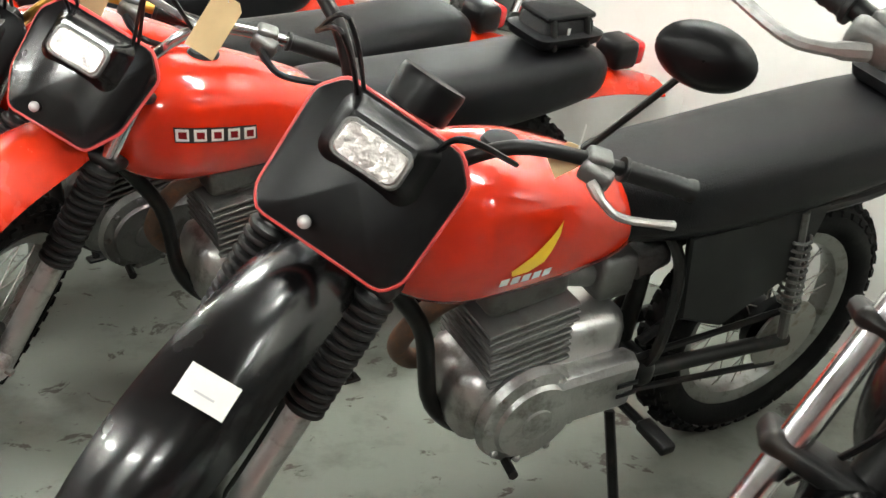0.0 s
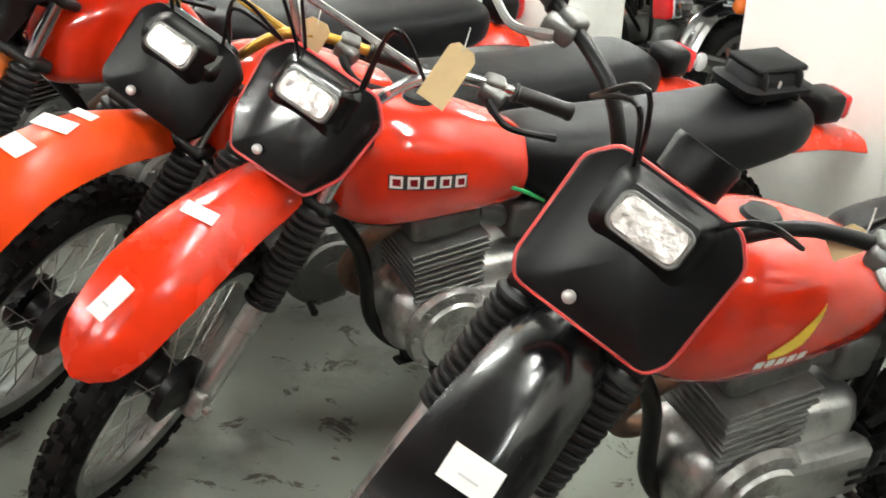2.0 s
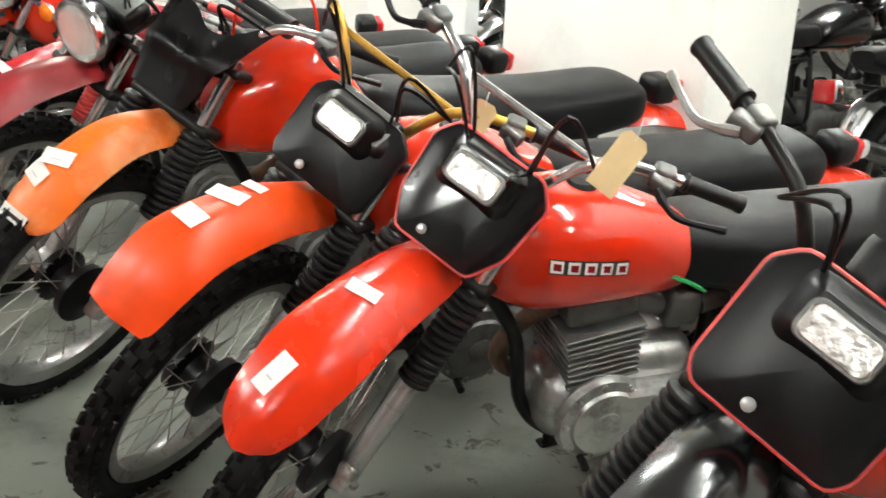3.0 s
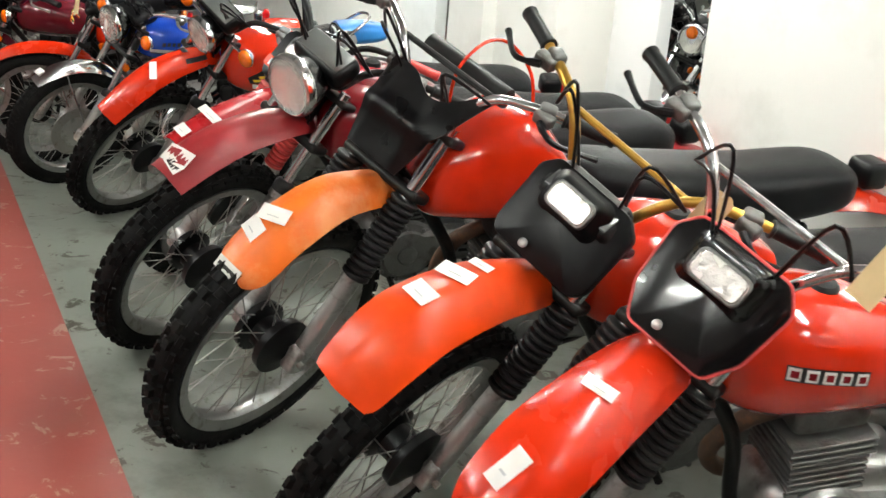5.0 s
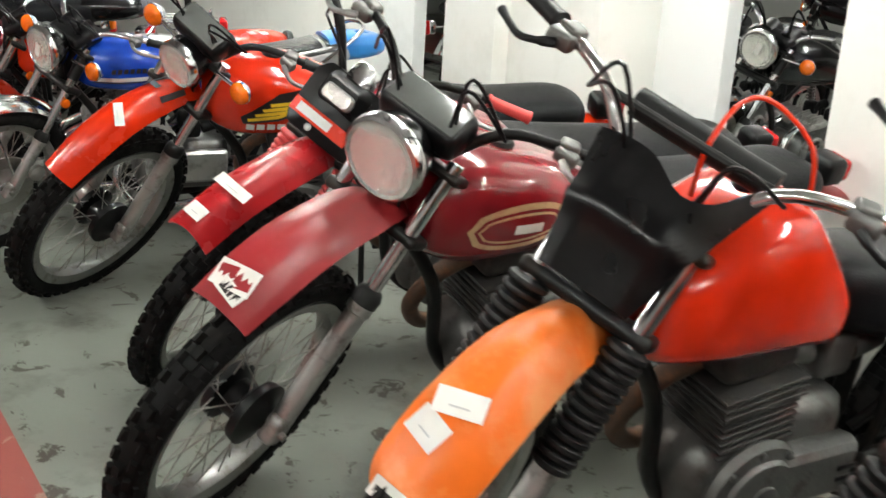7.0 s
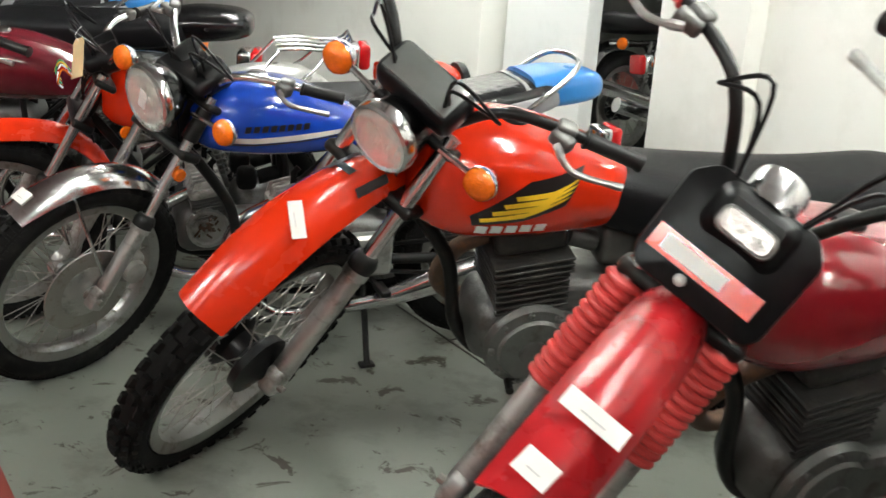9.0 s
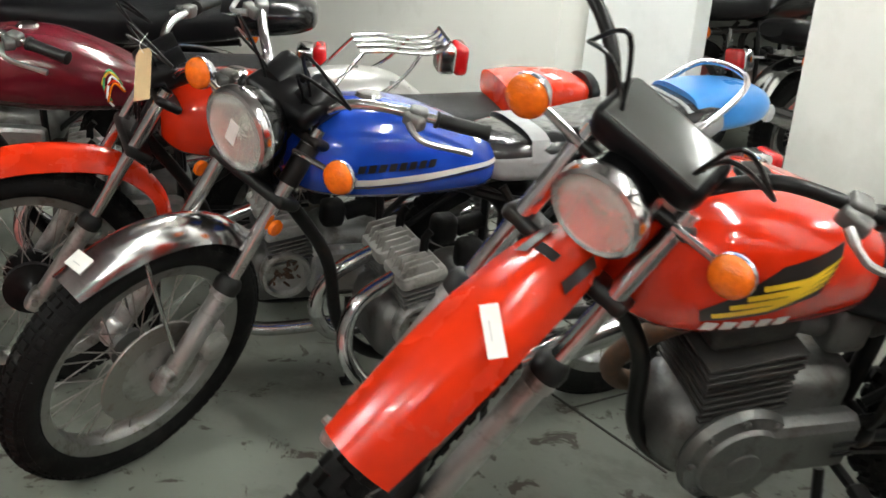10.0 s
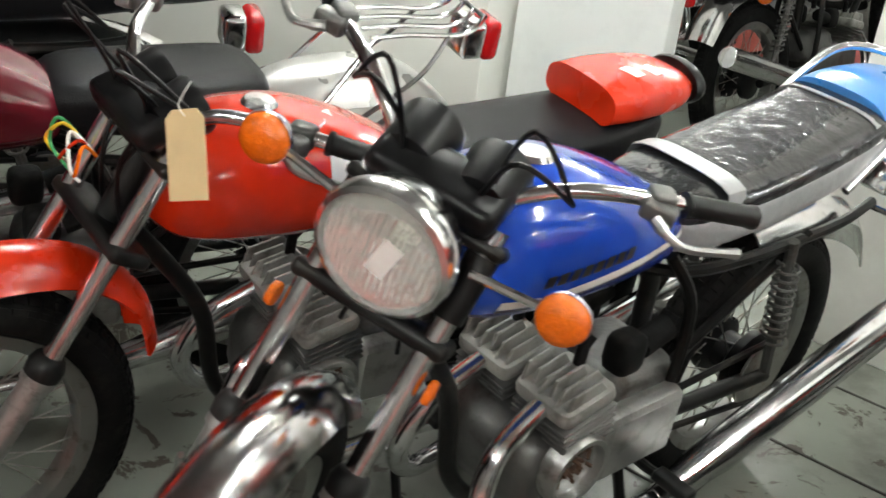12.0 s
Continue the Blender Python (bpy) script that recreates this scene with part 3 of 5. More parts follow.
def frame_tubes(bike, mat_frame, head=0.80):
    g = Geo()
    hx = on_fork(0.93, 0).x
    h0, h1 = on_fork(0.86, 0), on_fork(1.02, 0)
    g.tube([h0, h1], 0.027, 14)
    g.tube(spline([on_fork(0.98, 0), (0.75, 0, 0.76), (0.45, 0, 0.67), (0.40, 0, 0.55), (0.40, 0, 0.32)]), 0.019, 10)
    g.tube(spline([on_fork(0.88, 0), (0.90, 0, 0.55), (0.845, 0, 0.34), (0.72, 0, 0.235), (0.48, 0, 0.24), (0.40, 0, 0.32)]), 0.017, 10)
    for s in (-1, 1):
        g.tube(spline([(0.52, 0, 0.69), (0.38, 0.085 * s, 0.685), (-0.02, 0.10 * s, 0.69), (-0.2, 0.09 * s, 0.71)]), 0.012, 8)
        g.tube([(0.40, 0.05 * s, 0.40), (0.06, 0.10 * s, 0.70)], 0.011, 8)
        g.tube(spline([(0.40, 0.06 * s, 0.34), (0.40, 0.10 * s, 0.42), (0.41, 0.10 * s, 0.62), (0.46, 0.06 * s, 0.72)]), 0.012, 8)
    fr = part("frame", g, mat_frame, bike)
    g = Geo()
    for s in (-1, 1):
        g.tube([(0.42, 0.075 * s, 0.345), (0.0, 0.09 * s, 0.325)], 0.018, 10)
    g.rbox((0.05, 0.2, 0.06), 0.02, Matrix.Translation((0.40, 0, 0.345)))
    part("swingarm", g, mat_frame, bike)
    for s in (-1, 1):
        a, b = Vector((0.04, 0.11 * s, 0.36)), Vector((0.13, 0.11 * s, 0.70))
        sp = Geo()
        sp.tube([a, b], 0.012, 8)
        turns = [a.lerp(b, 0.25 + 0.6 * k / 84) + Vector((math.cos(k * 0.75), math.sin(k * 0.75), 0)) * 0.024 for k in range(85)]
        sp.tube(turns, 0.004, 6)
        part("shock_absorber", sp, ALLOY_DARK, bike)
    for s in (-1, 1):
        g = Geo()
        g.tube([(0.46, 0.08 * s, 0.30), (0.45, 0.20 * s, 0.295)], 0.010, 8)
        g.rbox((0.035, 0.085, 0.022), 0.006, Matrix.Translation((0.45, 0.205 * s, 0.298)))
        part("footrest", g, FRAME, bike)
    return fr


def chain_and_sprocket(bike):
    g = Geo()
    g.tube([(0.54, 0.085, 0.395), (0.0, 0.085, 0.41)], 0.008, 6)
    g.tube([(0.54, 0.085, 0.325), (0.0, 0.085, 0.25)], 0.008, 6)
    part("chain", g, FRAME, bike)
    g = Geo()
    g.lathe([(0.03, -0.003), (0.09, -0.003), (0.09, 0.003), (0.03, 0.003)], side_m(0, 0.085, 0.33), 36)
    part("rear_sprocket", g, STEEL, bike)


def side_stand(bike, lean):
    g = Geo()
    foot_y = 0.20
    x = 0.50
    z = math.tan(lean) * foot_y + 0.012
    g.tube([(0.47, 0.09, 0.27), (x - 0.02, foot_y, z)], 0.011, 8)
    g.rbox((0.05, 0.035, 0.012), 0.004, Matrix.Translation((x - 0.02, foot_y, z - 0.003)))
    part("side_stand", g, FRAME, bike)


def exhaust(bike, material, chrome=False):
    g = Geo()
    path = spline([(0.78, 0.0, 0.61), (0.86, -0.03, 0.55), (0.88, -0.09, 0.42), (0.78, -0.13, 0.33), (0.55, -0.14, 0.38), (0.35, -0.14, 0.50)])
    g.tube(path, 0.021, 12)
    part("exhaust_pipe", g, material, bike)
    g = Geo()
    g.tube([(0.36, -0.145, 0.49), (0.30, -0.15, 0.53), (0.26, -0.15, 0.55), (-0.20, -0.155, 0.66), (-0.24, -0.155, 0.67)], [0.022, 0.035, 0.045, 0.045, 0.030], 16)
    part("silencer", g, FRAME, bike)


def handlebar(bike, ST, material, rise=0.14, width=0.40, brace=None, lever=True, pull=0.09, grip_mat=None, lever_mat=None, s0=1.035):
    base = on_fork(s0, 0.02)
    bar = []
    for s in (1,):
        end = on_fork(s0, 0) + Vector((-pull - 0.05, width * s, rise))
        mid = on_fork(s0, 0.0) + Vector((-0.02, 0.17 * s, rise * 0.95))
        low = on_fork(s0, 0.02) + Vector((0, 0.06 * s, 0.01))
    right = spline([base, low, mid, end], 8)
    left = [Vector((p.x, -p.y, p.z)) for p in right]
    g = Geo()
    g.tube(left[::-1][:-1] + right, 0.0115, 10)
    if brace:
        a = on_fork(s0, 0.0) + Vector((-0.02, 0.15, rise * 0.86))
    hb = part("handlebar", g, material, bike, place=ST)
    if brace:
        g = Geo()
        g.tube([a, Vector((a.x, -a.y, a.z))], 0.008, 8)
        part("crossbar", g, brace, hb)
    for s in (1, -1):
        e = Vector((right[-1].x, right[-1].y * s, right[-1].z))
        i = Vector((right[-5].x, right[-5].y * s, right[-5].z))
        d = (e - i).normalized()
        g = Geo()
        prof = [(0.0125, 0.0), (0.019, 0.0), (0.019, 0.006)]
        for k in range(10):
            prof += [(0.0165, 0.008 + k * 0.0105), (0.0155, 0.013 + k * 0.0105)]
        prof += [(0.018, 0.115), (0.018, 0.122), (0.008, 0.124)]
        start = e - d * 0.118
        g.lathe(prof, along(start, e), 16)
        part("grip", g, grip_mat or GAITER, hb)
        g = Geo()
        c = start - d * 0.03
        g.rbox((0.034, 0.036, 0.04), 0.008, along(c - d * 0.01, e))
        g.rbox((0.03, 0.05, 0.03), 0.008, Matrix.Translation(c + Vector((0.025, 0, -0.006))))
        part("lever_clamp", g, ALLOY_DARK, hb)
        if lever:
            g = Geo()
            o = c + Vector((0.04, 0, -0.01))
            tip = e + Vector((0.045, 0.015 * s, -0.035)) - d * 0.01
            mid2 = o.lerp(tip, 0.5) + Vector((0.035, 0, -0.004))
            path = spline([o, o.lerp(mid2, 0.5) + Vector((0.012, 0, 0)), mid2, tip], 5)
            g.tube(path, [0.009] * 4 + [0.0065] * (len(path) - 6) + [0.0075, 0.0085], 8)
            part("brake_lever" if s < 0 else "clutch_lever", g, lever_mat or ALLOY, hb)
    return hb, right


def cables(bike, ST, right, headed=True, n=3, material=None, seed=0):
    rnd = random.Random(seed)
    for s in (1, -1):
        p = right[-9]
        st = Vector((p.x + 0.05, p.y * s, p.z))
        for k in range(n - 1):
            up = 0.05 + 0.09 * rnd.random()
            path = spline([st, st + Vector((0.10, -0.07 * s, up)), on_fork(1.07, 0.05 + 0.03 * k, 0.06 * s), on_fork(0.95, 0.05, 0.03 * s), on_fork(0.80, -0.06, 0.05 * s)], 6)
            part("control_cable", Geo().tube(path, 0.0038, 6), material or BLACK, bike, place=ST)


def fork(bike, ST, gap, slider, stanchion, gaiter=None, gaiter_span=(0.61, 0.84), top=1.03, clamp_mat=None, axle_s=0.36, axle_p=0.056):
    for s in (1, -1):
        y = gap * s
        g = Geo()
        g.tube([on_fork(axle_s + 0.2, 0.03, y), on_fork(top + 0.01, 0.03, y)], 0.0175, 14)
        leg = part("fork_leg", g, stanchion, bike, place=ST)
        g = Geo()
        p0 = on_fork(axle_s - 0.02, 0.042, y)
        p1 = on_fork(gaiter_span[0] + (0.03 if gaiter else 0.08), 0.03, y)
        g.tube([p0, p0.lerp(p1, 0.06), p0.lerp(p1, 0.5), p0.lerp(p1, 0.93), p0.lerp(p1, 0.94), p1], [0.020, 0.025, 0.0245, 0.0245, 0.029, 0.029], 16)
        g.rbox((0.05, 0.045, 0.07), 0.014, Matrix.Translation(on_fork(axle_s, axle_p - 0.008, y)) @ Matrix.Rotation(-RAKE, 4, "Y"))
        part("slider", g, slider, leg)
        if gaiter:
            part("gaiter", ribbed(on_fork(gaiter_span[0], 0.03, y), on_fork(gaiter_span[1], 0.03, y), 0.037, 13), gaiter, leg)
        else:
            g = Geo()
            g.lathe([(0.019, 0), (0.030, 0.0), (0.032, 0.02), (0.026, 0.035), (0.019, 0.04)], along(p1, on_fork(1.0, 0.03, y)), 16)
            part("dust_seal", g, GAITER, leg)
    for s0, h, nm in ((0.855, 0.035, "lower_yoke"), (1.01, 0.028, "upper_yoke")):
        m = Matrix.Translation(on_fork(s0, 0.012)) @ Matrix.Rotation(-RAKE, 4, "Y")
        part(nm, Geo().rbox((0.075, gap * 2 + 0.058, h * 0.8), 0.011, m), clamp_mat or FRAME, bike, place=ST)
    g = Geo()
    g.tube([on_fork(axle_s, axle_p, -gap - 0.035), on_fork(axle_s, axle_p, gap + 0.035)], 0.009, 8)
    part("axle", g, STEEL, bike, place=ST)


def mx_guard(bike, ST, material, path, widths, depth, labels=(), crown=0.006, note=""):
    g, pts = curved_guard(path, widths, depth, crown=crown)
    gd = part("front_mudguard", g, material, bike, note, place=ST)
    n = len(pts)
    for f, q, w, h, turn, kind in labels:
        i = int(f * (n - 1))
        k = f * (len(widths) - 1)
        a = min(int(k), len(widths) - 2)
        wd = widths[a] + (widths[a + 1] - widths[a]) * (k - a)
        dd = depth[a] + (depth[a + 1] - depth[a]) * (k - a)
        m = guard_frame(pts, i, q, wd, dd, 0.0025 + crown * max(0.0, 1 - (q / 0.45) ** 2)) @ Matrix.Rotation(radians(turn), 4, "Z")
        if kind == "label":
            label_on(gd, m, w, h)
        else:
            # thin patch: torn decals, and black ones in place of vent slots
            part("guard_patch", patch(w, h, m, 1.0), kind, gd, "thin torn decal, also standing for dark vent slots")
    return gd


def rounded(w, h, r, n=6):
    """Outline of a rectangle w by h with corners of radius r."""
    out = []
    for cx, cy, a0 in ((1, 1, 0), (-1, 1, 90), (-1, -1, 180), (1, -1, 270)):
        for k in range(n + 1):
            a = radians(a0 + 90 * k / n)
            out.append((cx * (w / 2 - r) + r * math.cos(a), cy * (h / 2 - r) + r * math.sin(a)))
    return out


def number_plate_lamp(bike, ST, style, s=1.0, p=0.115, w=0.25, h=0.27, tiltp=12, turn=0.0, edge=None, gloss=None, lamp_up=0.045, lampw=0.115, lamph=0.062):
    """Plate in front of the fork with a rectangular headlight set in it. Local x across to the left, y up, z ahead."""
    up = (AXIS * math.cos(radians(tiltp)) - AHEAD * math.sin(radians(tiltp)))
    fw = (AHEAD * math.cos(radians(tiltp)) + AXIS * math.sin(radians(tiltp)))
    left = Vector((0, 1, 0))
    M = Matrix.Translation(on_fork(s, p)) @ Matrix((left, up, fw)).transposed().to_4x4()
    M = M @ Matrix.Rotation(radians(turn), 4, "Z")
    if style == "square":
        out = [(-0.37, 0.5), (0.37, 0.5), (0.50, 0.34), (0.485, -0.38), (0.41, -0.5), (-0.41, -0.5), (-0.485, -0.38), (-0.5, 0.34)]
    else:
        out = [(-0.37, 0.5), (0.37, 0.5), (0.50, 0.32), (0.46, -0.22), (0.32, -0.5), (-0.32, -0.5), (-0.46, -0.22), (-0.5, 0.32)]
    pts = []
    k = len(out)
    for i in range(k):
        a, b, c = Vector(out[i - 1]), Vector(out[i]), Vector(out[(i + 1) % k])
        for t in (0.0, 0.5, 1.0):
            q0, q1 = b.lerp(a, min(0.3, 0.05 / (b - a).length)), b.lerp(c, min(0.3, 0.05 / (b - c).length))
            pts.append(q0.lerp(b, t).lerp(b.lerp(q1, t), t))
    pts = [(q.x * w, q.y * h) for q in pts][::-1]
    n = len(pts)

    def ring(k, z):
        return [(x * k, y * k, z - 0.35 * ((x * k) ** 2) / w * 1.2) for x, y in pts]
    g = Geo()
    loops = [ring(0.97, -0.018), ring(1.0, -0.016), ring(1.0, 0.0), ring(0.985, 0.005), ring(0.9, 0.008), ring(0.6, 0.012), ring(0.3, 0.014), ring(0.02, 0.015)]
    g.loft(loops, m=M)
    pl = part("number_plate", g, gloss or BLACK, bike, place=ST)
    if edge:
        g = Geo()
        g.tube([M @ Vector(q) for q in ring(1.005, -0.004)], 0.0045, 8, closed=True)
        part("edging", g, edge, pl, "red rubber edging")
    ly = lamp_up
    g = Geo()
    LM = M @ Matrix.Translation((0, ly, 0.012))
    hood = h * 0.5 - ly + lamph * 0.62
    g.rbox((lampw * 1.42, hood, 0.066), 0.026, LM @ Matrix.Translation((0, hood / 2 - lamph * 0.62 - 0.006, 0.003)), seg=5, taper=(0.84, 0.80))
    part("headlight_surround", g, gloss or BLACK, pl)
    g = Geo()
    g.prism(rounded(lampw, lamph, 0.018), 0.022, 0.040, 0.003, LM)
    part("headlight_rim", g, ALLOY_DARK, pl)
    g = Geo()
    g.prism(rounded(lampw * 0.90, lamph * 0.82, 0.014), 0.030, 0.0435, 0.003, LM)
    part("headlight_lens", g, REFLECTOR, pl, "clouded rectangular headlight glass")
    g = Geo()
    g.lathe([(0.010, 0), (0.010, 0.004), (0.007, 0.006), (0.001, 0.006)], M @ Matrix.Translation((-0.12 * w, -0.39 * h, 0.010)), 14)
    part("screw", g, SILVER, pl)
    return pl, M


def round_headlight(bike, ST, s=0.98, p=0.14, r=0.088, rim=None, shell=None, tilt=6):
    d = (AHEAD * math.cos(RAKE + radians(tilt)) - AXIS * math.sin(RAKE + radians(tilt)))
    c = on_fork(s, p)
    M = along(c, c + d)
    g = Geo()
    g.lathe([(0.02, -0.10), (0.055, -0.09), (r * 0.9, -0.05), (r * 0.97, -0.012), (r * 0.97, 0.0)], M, 32)
    hl = part("headlight", g, shell or BLACK_GLOSS, bike, place=ST)
    g = Geo()
    g.lathe([(r * 0.97, -0.014), (r * 1.05, -0.012), (r * 1.07, 0.0), (r * 1.03, 0.014), (r * 0.95, 0.018), (r * 0.91, 0.012), (r * 0.91, 0.004)], M, 40, caps=False)
    part("headlight_rim", g, rim or CHROME, hl, "worn chrome rim")
    g = Geo()
    g.lathe([(r * 0.90, 0.010), (r * 0.80, -0.012), (r * 0.62, -0.034), (r * 0.42, -0.050), (r * 0.2, -0.059), (0.004, -0.062)], M, 32)
    part("reflector", g, LAMP_BOWL, hl)
    part("bulb", Geo().lathe([(0.012, -0.064), (0.014, -0.04), (0.010, -0.022), (0.002, -0.018)], M, 14), FOG_GLASS, hl)
    g = Geo()
    g.lathe([(r * 0.92, 0.010), (r * 0.8, 0.020), (r * 0.5, 0.028), (0.002, 0.031)], M, 32, caps=False)
    ob = part("lens", g, lamp_glass, hl, "clear ribbed headlight glass")
    ob.visible_shadow = False
    return hl, M


def indicator(bike, ST, root, tip, r=0.034, axis=(1, 0, 0), material=None):
    root, tip = Vector(root), Vector(tip)
    g = Geo()
    g.tube([root, tip], 0.007, 8)
    ax_ = Vector(axis).normalized()
    M = along(tip, tip + ax_)
    g.lathe([(0.006, -0.032), (r * 0.7, -0.022), (r, -0.004), (r * 1.04, 0.0), (r * 1.02, 0.005)], M, 24)
    ind = part("indicator", g, CHROME, bike, place=ST)
    g = Geo()
    g.lathe([(r * 0.96, 0.003), (r * 0.98, 0.012), (r * 0.85, 0.022), (r * 0.5, 0.029), (0.002, 0.031)], M, 24)
    part("amber_lens", g, AMBER, ind)
    return ind


def dials(bike, ST, boxed=True, s=1.04, p=0.075, w=0.19):
    M = Matrix.Translation(on_fork(s, p)) @ Matrix.Rotation(-RAKE * 0.2 + radians(28), 4, "Y")
    g = Geo()
    if boxed:
        g.rbox((0.10, w, 0.07), 0.022, M)
        d = part("instrument_pod", g, BLACK, bike, place=ST)
        g = Geo()
        g.rbox((0.075, w * 0.85, 0.006), 0.0028, M @ Matrix.Translation((0, 0, 0.036)))
        part("dial_glass", g, FOG_GLASS, d)
    else:
        for y in (-0.055, 0.055):
            g.lathe([(0.03, -0.07), (0.045, -0.06), (0.047, 0.0), (0.043, 0.006), (0.040, 0.004)], M @ Matrix.Translation((0, y, 0.03)), 24)
        d = part("instruments", g, BLACK, bike, place=ST)
        for y in (-0.055, 0.055):
            g = Geo()
            g.lathe([(0.04, 0.0), (0.02, 0.002), (0.001, 0.002)], M @ Matrix.Translation((0, y, 0.035)), 24)
            part("dial_glass", g, FOG_GLASS, d)
    return d


def rear_guard(bike, material, lamp=True, dz=0.0):
    g, pts = curved_guard([(0.18, 0.70 + dz), (-0.10, 0.765 + dz), (-0.35, 0.775 + dz), (-0.58, 0.71 + dz)], [0.15, 0.17, 0.17, 0.13], [0.03, 0.04, 0.045, 0.03])
    rg = part("rear_mudguard", g, material, bike)
    if lamp:
        g = Geo()
        g.rbox((0.09, 0.10, 0.08), 0.02, Matrix.Translation((-0.40, 0, 0.815 + dz)))
        tl = part("tail_light", g, BLACK, bike)
        g = Geo()
        g.rbox((0.04, 0.085, 0.065), 0.014, Matrix.Translation((-0.452, 0, 0.815 + dz)))
        part("lens", g, RED_LENS, tl)
    return rg


TANK_TRAIL = ((1.02, 0.77, 0.055, 0.056, 2.4, 0.1), (0.985, 0.77, 0.1, 0.101, 2.6, 0.1), (0.9, 0.77, 0.135, 0.131, 2.8, 0.1), (0.76, 0.763, 0.135, 0.128, 2.8, 0.1), (0.62, 0.74, 0.11, 0.106, 2.6, 0.1), (0.54, 0.725, 0.085, 0.084, 2.4, 0.1), (0.515, 0.72, 0.05, 0.051, 2.2, 0.1))
TANK_MX = ((1.02, 0.73, 0.045, 0.045, 2.4, 0.0), (0.985, 0.745, 0.10, 0.085, 3.0, 0.0), (0.88, 0.782, 0.135, 0.128, 3.2, 0.0), (0.77, 0.80, 0.14, 0.146, 3.4, 0.0), (0.70, 0.773, 0.135, 0.118, 3.4, 0.0), (0.62, 0.722, 0.12, 0.068, 3.2, 0.0), (0.58, 0.697, 0.075, 0.036, 2.6, 0.0))
TANK_ROAD = ((1.02, 0.815, 0.052, 0.045, 2.4, 0.06), (0.98, 0.82, 0.104, 0.084, 2.4, 0.06), (0.9, 0.83, 0.13, 0.112, 2.5, 0.06), (0.76, 0.825, 0.135, 0.118, 2.5, 0.06), (0.62, 0.805, 0.123, 0.095, 2.5, 0.06), (0.52, 0.785, 0.099, 0.067, 2.4, 0.06), (0.485, 0.78, 0.052, 0.039, 2.2, 0.06))
SEAT_TRAIL = ((0.6, 0.755, 0.06, 0.057, 2.6, 0.0), (0.54, 0.76, 0.1, 0.077, 3.0, 0.0), (0.35, 0.755, 0.125, 0.087, 3.2, 0.0), (0.05, 0.775, 0.13, 0.087, 3.2, 0.0), (-0.2, 0.795, 0.12, 0.077, 3.2, 0.0), (-0.29, 0.795, 0.09, 0.057, 2.8, 0.0), (-0.31, 0.795, 0.05, 0.032, 2.4, 0.0))


